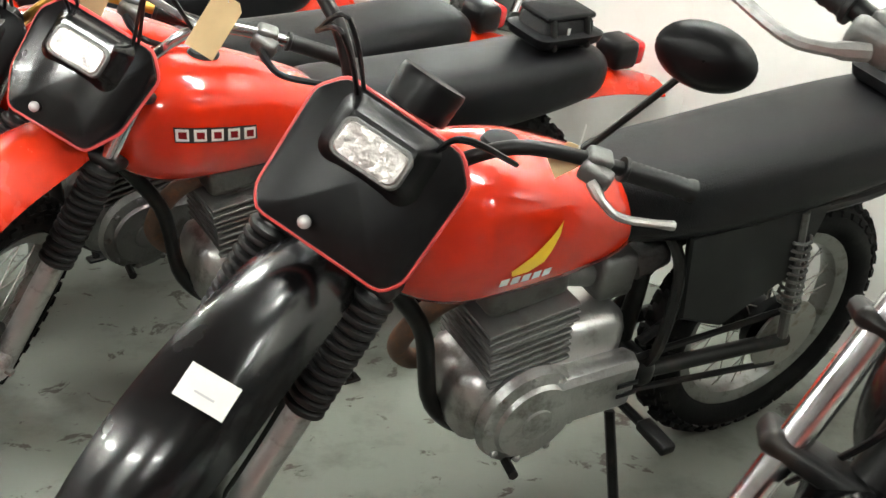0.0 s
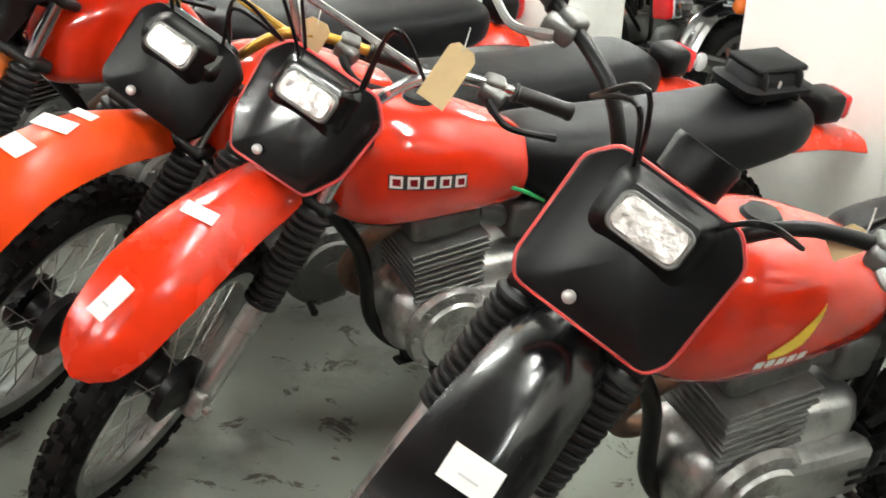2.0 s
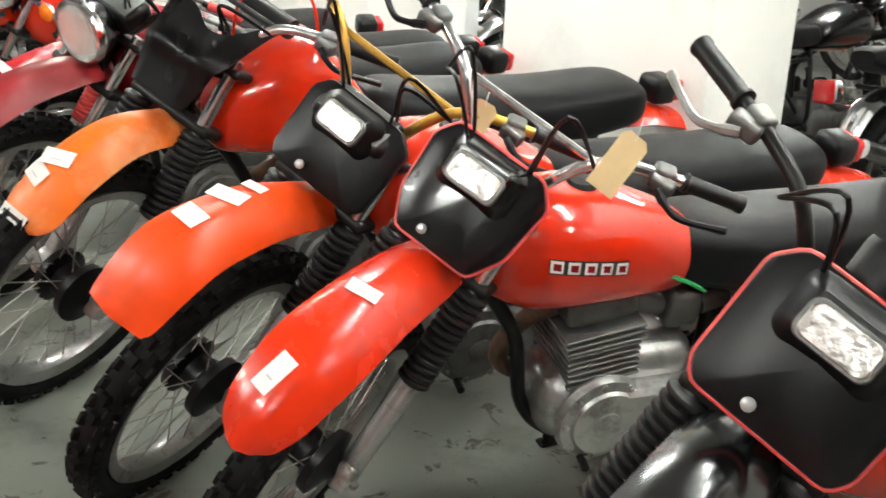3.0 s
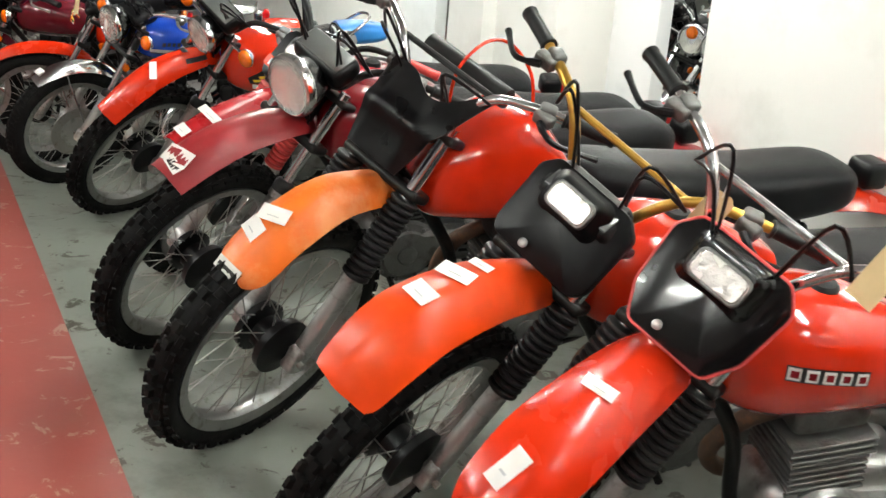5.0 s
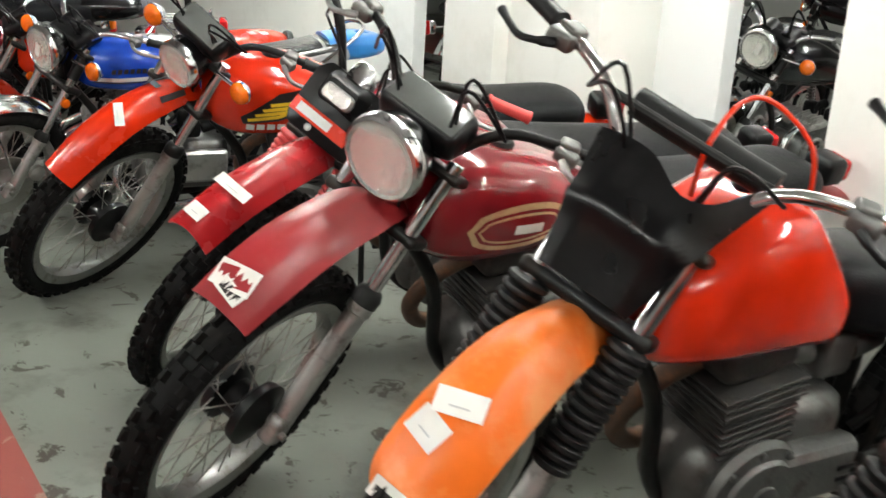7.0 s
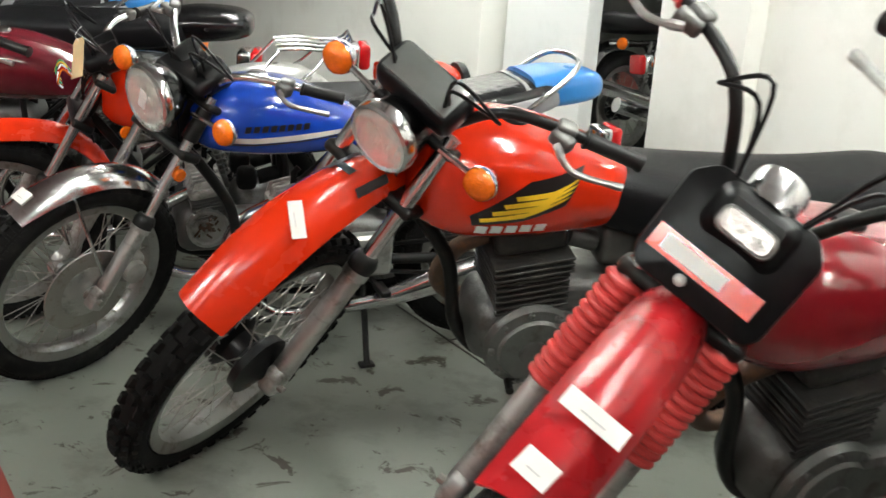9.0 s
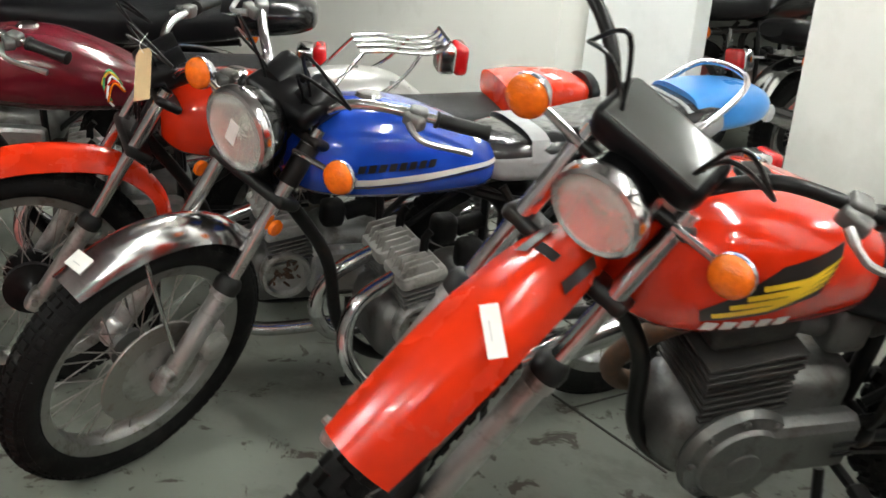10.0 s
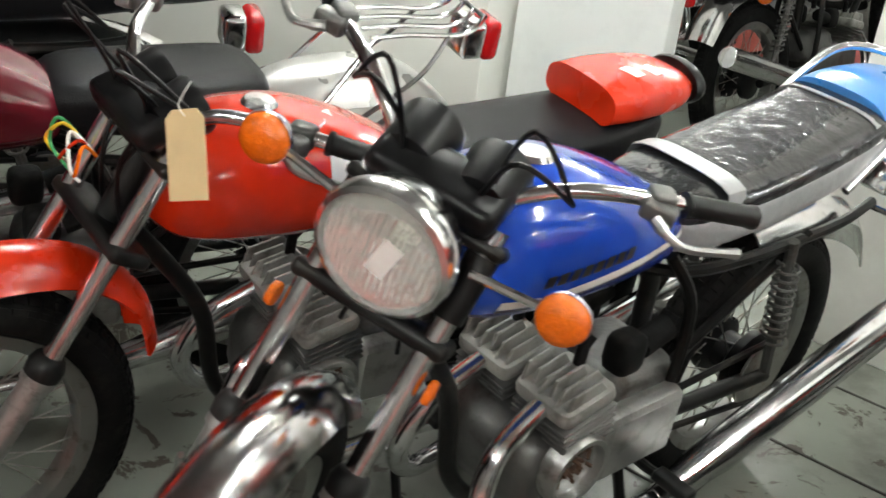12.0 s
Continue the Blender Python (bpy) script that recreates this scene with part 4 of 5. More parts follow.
def flank_marks(tank, sections, kind, x0=0.83, z0=0.85, k=1.0):
    """Maker's marks as plain shapes in their colours."""
    if kind == "outlined":
        decal(tank, "badge", BLACK_DECAL, sections, [(x0 + 0.088, z0 + 0.025), (x0 - 0.093, z0 + 0.003), (x0 + 0.085, z0 - 0.009), (x0 - 0.097, z0 - 0.031)])
        for i in range(5):
            xa = x0 + 0.085 - i * 0.037
            zt = z0 + 0.022 - (0.085 - (xa - x0)) * 0.0 - i * 0.0048
            decal(tank, "badge_block", TANK_DARK, sections, [(xa - 0.005, zt - 0.006), (xa - 0.022, zt - 0.008), (xa - 0.006, zt - 0.021), (xa - 0.023, zt - 0.024)], 0.0055)
            decal(tank, "badge_block", WHITE_DECAL, sections, [(xa, zt), (xa - 0.027, zt - 0.003), (xa - 0.001, zt - 0.027), (xa - 0.028, zt - 0.030)], 0.004)
    elif kind == "wing":
        decal(tank, "wing_badge", YELLOW_DECAL, sections, [(x0 + 0.035, z0 + 0.0), (x0 + 0.0, z0 + 0.024), (x0 - 0.03, z0 + 0.05), (x0 - 0.055, z0 + 0.075),
                                                         (x0 + 0.03, z0 - 0.012), (x0 + 0.0, z0 - 0.01), (x0 - 0.028, z0 + 0.004), (x0 - 0.05, z0 + 0.05)])
        for i in range(5):
            xa = x0 + 0.05 - i * 0.021
            decal(tank, "badge_block", WHITE_DECAL, sections, [(xa, z0 - 0.014), (xa - 0.016, z0 - 0.013), (xa, z0 - 0.031), (xa - 0.016, z0 - 0.030)], 0.004)
    elif kind == "big_wing":
        for i in range(4):
            a = i * 0.018
            decal(tank, "wing_badge", YELLOW_DECAL, sections, [(x0 + 0.10 - a * 1.3, z0 + 0.0 + a), (x0 + 0.0 - a, z0 + 0.012 + a * 0.9), (x0 - 0.10 - a * 0.4, z0 + 0.045 + a * 0.7),
                                                             (x0 + 0.095 - a * 1.3, z0 - 0.011 + a), (x0 + 0.0 - a, z0 - 0.001 + a * 0.9), (x0 - 0.08 - a * 0.4, z0 + 0.033 + a * 0.7)], 0.0045)
        decal(tank, "badge_base", BLACK_DECAL, sections, [(x0 + 0.12, z0 + 0.005), (x0 + 0.0, z0 + 0.085), (x0 - 0.13, z0 + 0.10), (x0 + 0.11, z0 - 0.022), (x0 + 0.0, z0 - 0.012), (x0 - 0.09, z0 + 0.02)], 0.002)
        for i in range(5):
            xa = x0 + 0.10 - i * 0.033
            decal(tank, "badge_block", WHITE_DECAL, sections, [(xa, z0 - 0.022), (xa - 0.025, z0 - 0.024), (xa, z0 - 0.046), (xa - 0.025, z0 - 0.048)], 0.004)
    elif kind == "road":
        decal(tank, "stripe", WHITE_DECAL, sections, [(0.95, 0.792), (0.85, 0.790), (0.72, 0.799), (0.60, 0.809), (0.51, 0.813), (0.95, 0.775), (0.85, 0.772), (0.72, 0.780), (0.60, 0.795), (0.51, 0.803)])
        decal(tank, "stripe_edge", BLACK_DECAL, sections, [(0.95, 0.773), (0.85, 0.770), (0.72, 0.778), (0.60, 0.793), (0.51, 0.801), (0.95, 0.767), (0.85, 0.764), (0.72, 0.774), (0.60, 0.788), (0.51, 0.797)])
        for i in range(8):
            xa = 0.885 - i * 0.025
            za = 0.84 - 0.012 + i * 0.001
            decal(tank, "badge_block", BLACK_DECAL, sections, [(xa, za), (xa - 0.018, za + 0.001), (xa + 0.004, za - 0.020), (xa - 0.014, za - 0.019)], 0.004)
    elif kind == "oval":
        for d, mt in ((0.0, TAN), (0.014, TANK_DARK), (0.022, TAN), (0.028, TANK_DARK)):
            top, bot = [], []
            for i in range(13):
                q = -1 + 2 * i / 12
                x = x0 + (0.135 - d) * q * -1
                hgt = (0.058 - d) * math.sqrt(max(0.0, 1 - q * q)) ** 0.8
                top.append((x, z0 + hgt))
                bot.append((x, z0 - hgt))
            decal(tank, "oval_badge", mt, sections, top + bot, 0.002 + d * 0.08)
        decal(tank, "badge_bar", WHITE_DECAL, sections, [(x0 + 0.02, z0 + 0.012), (x0 - 0.06, z0 + 0.008), (x0 + 0.02, z0 - 0.012), (x0 - 0.06, z0 - 0.016)], 0.007)


def bike_base(name, label, x, y, yaw, lean, steer, R=0.345, scale=0.96, group="row of motorcycles"):
    """Empty at the rear wheel's foot, its pose, and the pose of all that turns with the fork."""
    lean_r, steer_r = radians(lean), radians(steer)
    ST = Matrix.Translation(FOOT) @ Matrix.Rotation(steer_r, 4, AXIS) @ Matrix.Translation(-FOOT)
    tilt = Matrix.Rotation(-lean_r, 4, "X")
    drop = min((tilt @ ST @ on_fork(0.36 + R * math.sin(a), 0.056 + R * math.cos(a))).z for a in [k * math.pi / 60 for k in range(120)])
    pitch = math.atan2(drop, W)
    M = Matrix.Translation((x, y, 0)) @ Matrix.Rotation(radians(yaw), 4, "Z") @ Matrix.Rotation(pitch, 4, "Y") @ tilt @ Matrix.Scale(scale, 4)
    e = new(name)
    e.matrix_world = M
    tagged(e, label, "motorcycle", group)
    return e, ST, lean_r


def trail_bike(x, y, yaw, lean, steer, label, colours, tank=TANK_TRAIL, marks="outlined", front="plate", guard=None, seat_mat=None, gaiter=None, case=None, cyl=None, bar_mat=None, scale=0.96,
               knobby=True, guard_note="", bar=None, plate=None, brace=None, dial=True, lever_mat=None, grip_mat=None, seat_dz=-0.045, stanchion=None, slider=None, marks_at=(0.83, 0.77)):
    tank_mat, guard_mat, rear_mat, panel_mat = colours
    b, ST, lean_r = bike_base("motorcycle", label, x, y, yaw, lean, steer, scale=scale)
    wheel(b, "front_wheel", on_fork(0.36, 0.056), 0.345, 0.078, knobby, ST)
    wheel(b, "rear_wheel", Vector((0, 0, 0.325)), 0.325, 0.105, knobby, Matrix.Identity(4))
    frame_tubes(b, FRAME)
    chain_and_sprocket(b)
    side_stand(b, lean_r)
    engine_single(b, case or ALLOY, cyl or ALLOY_DARK)
    exhaust(b, RUST)
    fork(b, ST, 0.095, slider or FORK, stanchion or CHROME, GAITER if gaiter is None else gaiter)
    t = part("fuel_tank", Geo().loft(body(tank)), tank_mat, b)
    if marks:
        flank_marks(t, tank, marks, *marks_at)
    g = Geo()
    g.lathe([(0.032, 0), (0.034, 0.012), (0.028, 0.02), (0.004, 0.022)], Matrix.Translation((0.80, 0, 0.765 + tank[3][3] - 0.006 if tank is TANK_TRAIL else 0.925)), 20)
    part("filler_cap", g, BLACK, t)
    part("seat", Geo().loft(body(tuple((q[0], q[1] + seat_dz * (0.3 + 0.7 * min(1.0, max(0.0, (0.6 - q[0]) / 0.5))), q[2], q[3], q[4], q[5]) for q in SEAT_TRAIL))), seat_mat or VINYL, b)
    for s in (1, -1):
        g = Geo()
        out = [(0.42, 0.70), (0.38, 0.50), (0.26, 0.45), (0.08, 0.55), (0.06, 0.71)]
        g.prism(out[::-1], 0, 0.02, 0.006, Matrix(((1, 0, 0, 0), (0, 0, s, 0.095 * s), (0, 1, 0, 0), (0, 0, 0, 1))))
        part("side_panel", g, panel_mat, b)
    rear_guard(b, rear_mat, dz=seat_dz)
    guard = guard or {}
    mx_guard(b, ST, guard_mat, guard.get("path", ((1.03, 0.74), (1.16, 0.80), (1.33, 0.815), (1.47, 0.78), (1.575, 0.72), (1.61, 0.692), (1.625, 0.678))), guard.get("widths", (0.10, 0.14, 0.155, 0.16, 0.14, 0.105, 0.05)),
             guard.get("depth", (0.03, 0.045, 0.05, 0.045, 0.034, 0.024, 0.012)), guard.get("labels", ()), note=guard_note)
    bar = dict(bar or {})
    hb, right = handlebar(b, ST, bar_mat or CHROME, brace=brace, lever_mat=lever_mat, grip_mat=grip_mat, **bar)
    cables(b, ST, right, seed=int(x * 100) % 97)
    M = None
    if front == "plate":
        pl, M = number_plate_lamp(b, ST, **(plate or {"style": "square"}))
    elif front == "round":
        pl, M = round_headlight(b, ST, **(plate or {}))
    if dial:
        dials(b, ST)
    return b, ST, M, hb, t


def tag_on(bike, ST, at, size=(0.055, 0.11), rot=(20, 30, 10)):
    """Manila card tied on with a loop of string."""
    m = Matrix.Translation(Vector(at)) @ Euler([radians(a) for a in rot]).to_matrix().to_4x4()
    w, h = size
    g = Geo()
    out = [(-w / 2, -h / 2), (w / 2, -h / 2), (w / 2, h / 2 - 0.012), (w / 2 - 0.012, h / 2), (-w / 2 + 0.012, h / 2), (-w / 2, h / 2 - 0.012)]
    g.prism(out, 0, 0.0012, 0.0003, m)
    tg = part("card_tag", g, MANILA, bike, "buff card tag on a string", place=ST)
    top = m @ Vector((0, h / 2 - 0.01, 0))
    part("string", Geo().tube(spline([top, top + Vector((0.01, 0, 0.02)), top + Vector((-0.01, -0.01, 0.045))]), 0.001, 5), PAPER, tg)
    return tg



def dented_plate(bike, ST, s=0.99, p=0.095):
    """Large bare number board with a notched top, bowed and dented."""
    up = AXIS * math.cos(radians(14)) - AHEAD * math.sin(radians(14))
    fw = AHEAD * math.cos(radians(14)) + AXIS * math.sin(radians(14))
    M = Matrix.Translation(on_fork(s, p)) @ Matrix((Vector((0, 1, 0)), up, fw)).transposed().to_4x4()
    nx, ny = 22, 18
    front, back = [], []
    for j in range(ny + 1):
        v = j / ny
        for i in range(nx + 1):
            q = -1 + 2 * i / nx
            half = 0.080 + 0.045 * v + (0.035 * v if q > 0 else 0.0)
            x = q * half
            top = 0.112 - 0.035 * math.exp(-((q - 0.30) / 0.32) ** 2) + 0.10 * max(0.0, (q - 0.5) / 0.5) ** 1.4
            y = -0.11 + (top + 0.11) * v
            fold = max(0.0, abs(x) - 0.062)
            z = 0.040 - 0.55 * fold - 3.0 * fold * fold - 0.35 * max(0.0, -0.005 - y) + 0.006 * noise.noise(Vector((x * 9, y * 9, 3.1))) + 0.010 * math.exp(-(y / 0.02) ** 2)
            front.append((x, y, z))
            back.append((x * 0.99, y, z - 0.005))
    n = (nx + 1) * (ny + 1)
    faces = []
    for j in range(ny):
        for i in range(nx):
            a = j * (nx + 1) + i
            faces.append((a, a + 1, a + nx + 2, a + nx + 1))
            faces.append((n + a, n + a + nx + 1, n + a + nx + 2, n + a + 1))
    rim = [i for i in range(nx + 1)] + [j * (nx + 1) + nx for j in range(1, ny + 1)] + [ny * (nx + 1) + i for i in range(nx - 1, -1, -1)] + [j * (nx + 1) for j in range(ny - 1, 0, -1)]
    for a, b in zip(rim, rim[1:] + rim[:1]):
        faces.append((a, n + a, n + b, b))
    return part("number_board", Geo().add(front + back, faces, M), SATIN_BLACK, bike, "dented black plastic number board", sharp=60, place=ST)


def mirror(bike, ST, base, head, r=0.055):
    base, head = Vector(base), Vector(head)
    g = Geo()
    g.tube(spline([base, base + Vector((-0.01, 0.02, 0.03)), head]), 0.0055, 8)
    m = part("mirror", g, FRAME, bike, "black handlebar mirror on a stalk", place=ST)
    M = Matrix.Translation(head) @ Matrix.Rotation(radians(74), 4, "Y") @ Matrix.Rotation(radians(12), 4, "Z") @ Matrix.Diagonal((0.82, 1.25, 1, 1))
    g = Geo()
    g.lathe([(0.002, 0.034), (r * 0.5, 0.031), (r * 0.85, 0.02), (r, 0.004), (r * 0.97, -0.004), (r * 0.93, -0.003)], M, 32, caps=False)
    part("mirror_shell", g, BLACK, m)
    part("mirror_glass", Geo().lathe([(r * 0.95, -0.003), (0.002, -0.0028)], M, 32), CHROME, m)


def round_speedo(bike, ST, s=1.14, p=0.03, y=0.0):
    c = on_fork(s, p, y)
    d = (AXIS * 0.97 - AHEAD * 0.1).normalized()
    M = along(c, c + d)
    sp = part("speedometer", Geo().lathe([(0.03, -0.035), (0.050, -0.03), (0.053, 0.018), (0.051, 0.026), (0.046, 0.024)], M, 28), BLACK, bike, place=ST)
    part("dial_glass", Geo().lathe([(0.047, 0.020), (0.02, 0.023), (0.001, 0.023)], M, 24), FOG_GLASS, sp)


def slanted_pod(bike, ST):
    dials(bike, ST, True, 1.09, 0.07, 0.20)


SQ = {"style": "square", "edge": RED_RUBBER, "w": 0.262, "h": 0.228, "s": 1.0, "p": 0.125}

# machine at the start of the row, mostly out of sight
b0 = trail_bike(1.534, 1.721, 216.1, 11.4, 40.1, "black trail motorcycle with bare chrome fork legs", (BLACK_GLOSS, BLACK_GLOSS, BLACK, BLACK), scale=0.936, marks=None, front="none", gaiter=False, dial=False, slider=CHROME, bar={"rise": 0.20, "pull": 0.05}, bar_mat=FRAME)

# black front mudguard, boxed plate with red edging
b1 = trail_bike(0.879, 2.281, 217.0, 14.0, 41.1, "red trail motorcycle with a black front mudguard", (TANK_RED, BLACK_GLOSS, RED, BLACK), scale=0.942, seat_dz=0.0, marks="wing", plate=dict(SQ),
                bar_mat=FRAME, dial=False, guard={"path": ((1.03, 0.75), (1.16, 0.805), (1.33, 0.805), (1.50, 0.745), (1.62, 0.655), (1.665, 0.615), (1.68, 0.595)), "widths": (0.12, 0.155, 0.17, 0.175, 0.155, 0.115, 0.055), "labels": ((0.435, 0.10, 0.05, 0.075, 5, "label"),)}, marks_at=(0.80, 0.745))
round_speedo(b1[0], b1[1])
mirror(b1[0], b1[1], on_fork(1.17, -0.06, 0.22), on_fork(1.399, 0.082, 0.300), 0.056)
tag_on(b1[0], b1[1], on_fork(1.17, 0.0, 0.22), (0.04, 0.055), (70, 20, 60))

# all red, glossy tapered plate
b2 = trail_bike(0.235, 2.758, 220.9, 12.2, 43.0, "bright red trail motorcycle with a glossy black plate", (TANK_RED, RED, RED, RED), scale=0.941, seat_dz=-0.055, marks="outlined",
                plate=dict(SQ, style="tapered", gloss=BLACK_GLOSS), dial=False, brace=CHROME, bar={"rise": 0.19}, lever_mat=BLACK, marks_at=(0.83, 0.785),
                guard={"path": ((1.03, 0.765), (1.16, 0.825), (1.35, 0.865), (1.52, 0.85), (1.63, 0.79), (1.675, 0.745), (1.69, 0.72)), "widths": (0.12, 0.15, 0.165, 0.175, 0.155, 0.115, 0.055), "labels": ((0.38, -0.15, 0.032, 0.062, 8, "label"), (0.62, -0.25, 0.075, 0.036, -8, "label"))})
tag_on(b2[0], b2[1], on_fork(1.223, 0.145, 0.196), (0.06, 0.115), (55, 20, 115))
part("fuel_hose", Geo().tube(spline([(0.62, 0.09, 0.72), (0.56, 0.11, 0.70), (0.50, 0.09, 0.66)]), 0.005, 8), GREEN, b2[0])

# orange-red guard, gold handlebar
b3 = trail_bike(-0.173, 3.065, 226.4, 15.0, 35.0, "orange-red trail motorcycle with gold handlebars", (TANK_RED, RED_ORANGE, RED, RED), case=ALLOY_DARK, cyl=ENGINE_BLACK, scale=0.986, seat_dz=-0.065, marks="wing",
                plate={"style": "square", "w": 0.255, "h": 0.20, "s": 0.99, "p": 0.12, "lampw": 0.105, "lamph": 0.06, "lamp_up": 0.04}, bar_mat=GOLD, brace=GOLD, bar={"rise": 0.17}, lever_mat=BLACK,
                guard={"path": ((1.03, 0.75), (1.16, 0.82), (1.33, 0.90), (1.50, 0.925), (1.60, 0.885), (1.665, 0.82), (1.68, 0.80)), "widths": (0.12, 0.145, 0.16, 0.165, 0.165, 0.15, 0.13), "labels": ((0.34, -0.25, 0.035, 0.045, 8, "label"), (0.42, -0.3, 0.05, 0.07, 12, "label"), (0.50, -0.25, 0.045, 0.055, -5, "label"))})
tag_on(b3[0], b3[1], on_fork(1.183, 0.057, 0.198), (0.055, 0.10), (75, 8, 110))

# motocross machine, faded orange guard, bare board
b4 = trail_bike(-0.696, 3.423, 229.3, 10.0, 32.3, "red motocross machine with a faded orange mudguard", (TANK_RED, ORANGE, RED, BLACK), scale=1.054, seat_dz=-0.09, tank=TANK_MX, marks=None,
                front="none", case=ALLOY_DARK, cyl=ENGINE_BLACK, dial=False, brace=GAITER, lever_mat=BLACK,
                guard={"path": ((1.03, 0.72), (1.10, 0.757), (1.27, 0.79), (1.42, 0.74), (1.505, 0.665), (1.535, 0.63), (1.545, 0.612)), "widths": (0.11, 0.13, 0.145, 0.155, 0.15, 0.115, 0.055), "labels": ((0.50, -0.15, 0.04, 0.075, 20, "label"), (0.57, -0.35, 0.045, 0.06, -12, "label"), (0.83, -0.1, 0.03, 0.075, 0, WHITE_DECAL), (0.835, -0.1, 0.018, 0.06, 0, BLACK_DECAL))})
dented_plate(b4[0], b4[1])
part("breather_hose", Geo().tube(spline([(0.965, 0.04, 0.95), (0.95, 0.035, 1.03), (0.88, 0.01, 1.085), (0.82, 0.02, 1.085), (0.79, 0.09, 1.035), (0.775, 0.10, 0.94)]), 0.0042, 8), RED, b4[0], "thin red rubber hose")
part("crossbar_pad", Geo().tube([on_fork(1.16, -0.05, -0.13), on_fork(1.16, -0.05, 0.13)], 0.026, 14), GAITER, b4[0], "black foam bar pad", place=b4[1])

# faded dark red, round lamp
b5 = trail_bike(-1.418, 3.894, 234.7, 14.9, 27.0, "faded dark red trail motorcycle with round headlight", case=ALLOY_DARK, cyl=ENGINE_BLACK, colours=(TANK_DARK, DARK_RED, DARK_RED, DARK_RED), scale=1.037, seat_dz=-0.10, marks="oval", front="round",
                gaiter=False, bar_mat=FRAME, dial=False, marks_at=(0.80, 0.76),
                guard={"path": ((1.03, 0.785), (1.15, 0.83), (1.32, 0.835), (1.45, 0.80), (1.55, 0.745)), "widths": (0.10, 0.14, 0.15, 0.15, 0.14), "depth": (0.02, 0.03, 0.035, 0.035, 0.03),
                       "labels": ((0.89, -0.15, 0.055, 0.085, 12, WHITE_DECAL), (0.885, -0.15, 0.042, 0.07, 20, DARK_RED), (0.905, 0.02, 0.03, 0.06, -10, WHITE_DECAL), (0.905, 0.02, 0.02, 0.045, -14, BLACK_DECAL))})
slanted_pod(b5[0], b5[1])

# crimson, red gaiters
b6 = trail_bike(-1.685, 4.364, 224.3, 15.6, 41.1, "crimson trail motorcycle with red fork gaiters", case=ALLOY_DARK, cyl=ENGINE_BLACK, colours=(TANK_DARK, CRIMSON, CRIMSON, CRIMSON), scale=1.013, seat_dz=-0.10, marks=None,
               plate={"style": "square", "w": 0.245, "h": 0.20, "s": 0.985, "lampw": 0.10, "lamph": 0.045, "lamp_up": 0.035}, gaiter=RED_RUBBER, dial=False, bar={"rise": 0.18}, bar_mat=FRAME, grip_mat=RED_RUBBER,
               guard={"path": ((1.03, 0.77), (1.16, 0.83), (1.32, 0.855), (1.49, 0.85), (1.64, 0.805)), "widths": (0.10, 0.13, 0.135, 0.135, 0.13), "depth": (0.03, 0.05, 0.055, 0.05, 0.045),
                      "labels": ((0.79, 0.0, 0.035, 0.10, 0, "label"), (0.90, -0.25, 0.04, 0.055, -5, "label"))})
part("plate_sticker", patch(0.19, 0.040, b6[2] @ Matrix.Translation((-0.01, -0.045, 0.0175)) @ Matrix.Rotation(radians(0), 4, "Z")), RED, b6[0], "red plastic strip", place=b6[1])
part("paper_strip", patch(0.11, 0.025, b6[2] @ Matrix.Translation((-0.030, -0.045, 0.019))), PAPER, b6[0], "white paper strip", place=b6[1])
part("speedometer", Geo().lathe([(0.03, -0.06), (0.045, -0.055), (0.047, 0.0), (0.044, 0.008)], along(on_fork(1.10, 0.05), on_fork(1.2, -0.02)), 24), CHROME, b6[0], place=b6[1])

# winged tank, amber indicators
b7 = trail_bike(-2.310, 4.710, 218.0, 16.7, 42.4, "red trail motorcycle with yellow-winged tank and amber indicators", case=ALLOY_DARK, cyl=ENGINE_BLACK, colours=(TANK_RED, RED, RED, RED), scale=1.048, seat_dz=-0.11, marks="big_wing", front="round", plate={"s": 0.97, "p": 0.105, "r": 0.074}, gaiter=False,
                bar_mat=FRAME, dial=False, marks_at=(0.79, 0.735),
                guard={"path": ((1.03, 0.79), (1.16, 0.835), (1.32, 0.83), (1.45, 0.77), (1.565, 0.685)), "widths": (0.10, 0.128, 0.138, 0.138, 0.125), "depth": (0.03, 0.045, 0.05, 0.045, 0.04),
                       # the three black patches stand for dark vent slots in the guard
                       "labels": ((0.56, 0.25, 0.028, 0.075, -35, "label"), (0.30, -0.2, 0.022, 0.035, 0, BLACK_DECAL), (0.28, 0.62, 0.10, 0.02, 0, BLACK_DECAL), (0.28, -0.66, 0.10, 0.02, 0, BLACK_DECAL))})
slanted_pod(b7[0], b7[1])
for q in (1, -1):
    indicator(b7[0], b7[1], on_fork(1.01, 0.05, 0.09 * q), on_fork(1.015, 0.045, 0.20 * q), 0.036, AHEAD * 0.88 - AXIS * 0.47)


# ---- road machines ----
SEAT_ROAD = ((0.53, 0.80, 0.06, 0.035, 2.6, 0.0), (0.47, 0.80, 0.11, 0.055, 3.4, 0.0), (0.25, 0.795, 0.125, 0.06, 3.6, 0.0), (0.0, 0.805, 0.125, 0.06, 3.6, 0.0), (-0.20, 0.825, 0.115, 0.055, 3.4, 0.0), (-0.27, 0.83, 0.07, 0.03, 2.6, 0.0))
COWL = ((-0.16, 0.835, 0.110, 0.055, 3.0, 0.0), (-0.26, 0.84, 0.112, 0.062, 3.0, 0.0), (-0.38, 0.845, 0.10, 0.055, 2.8, 0.0), (-0.44, 0.845, 0.07, 0.04, 2.4, 0.0), (-0.455, 0.845, 0.03, 0.02, 2.2, 0.0))


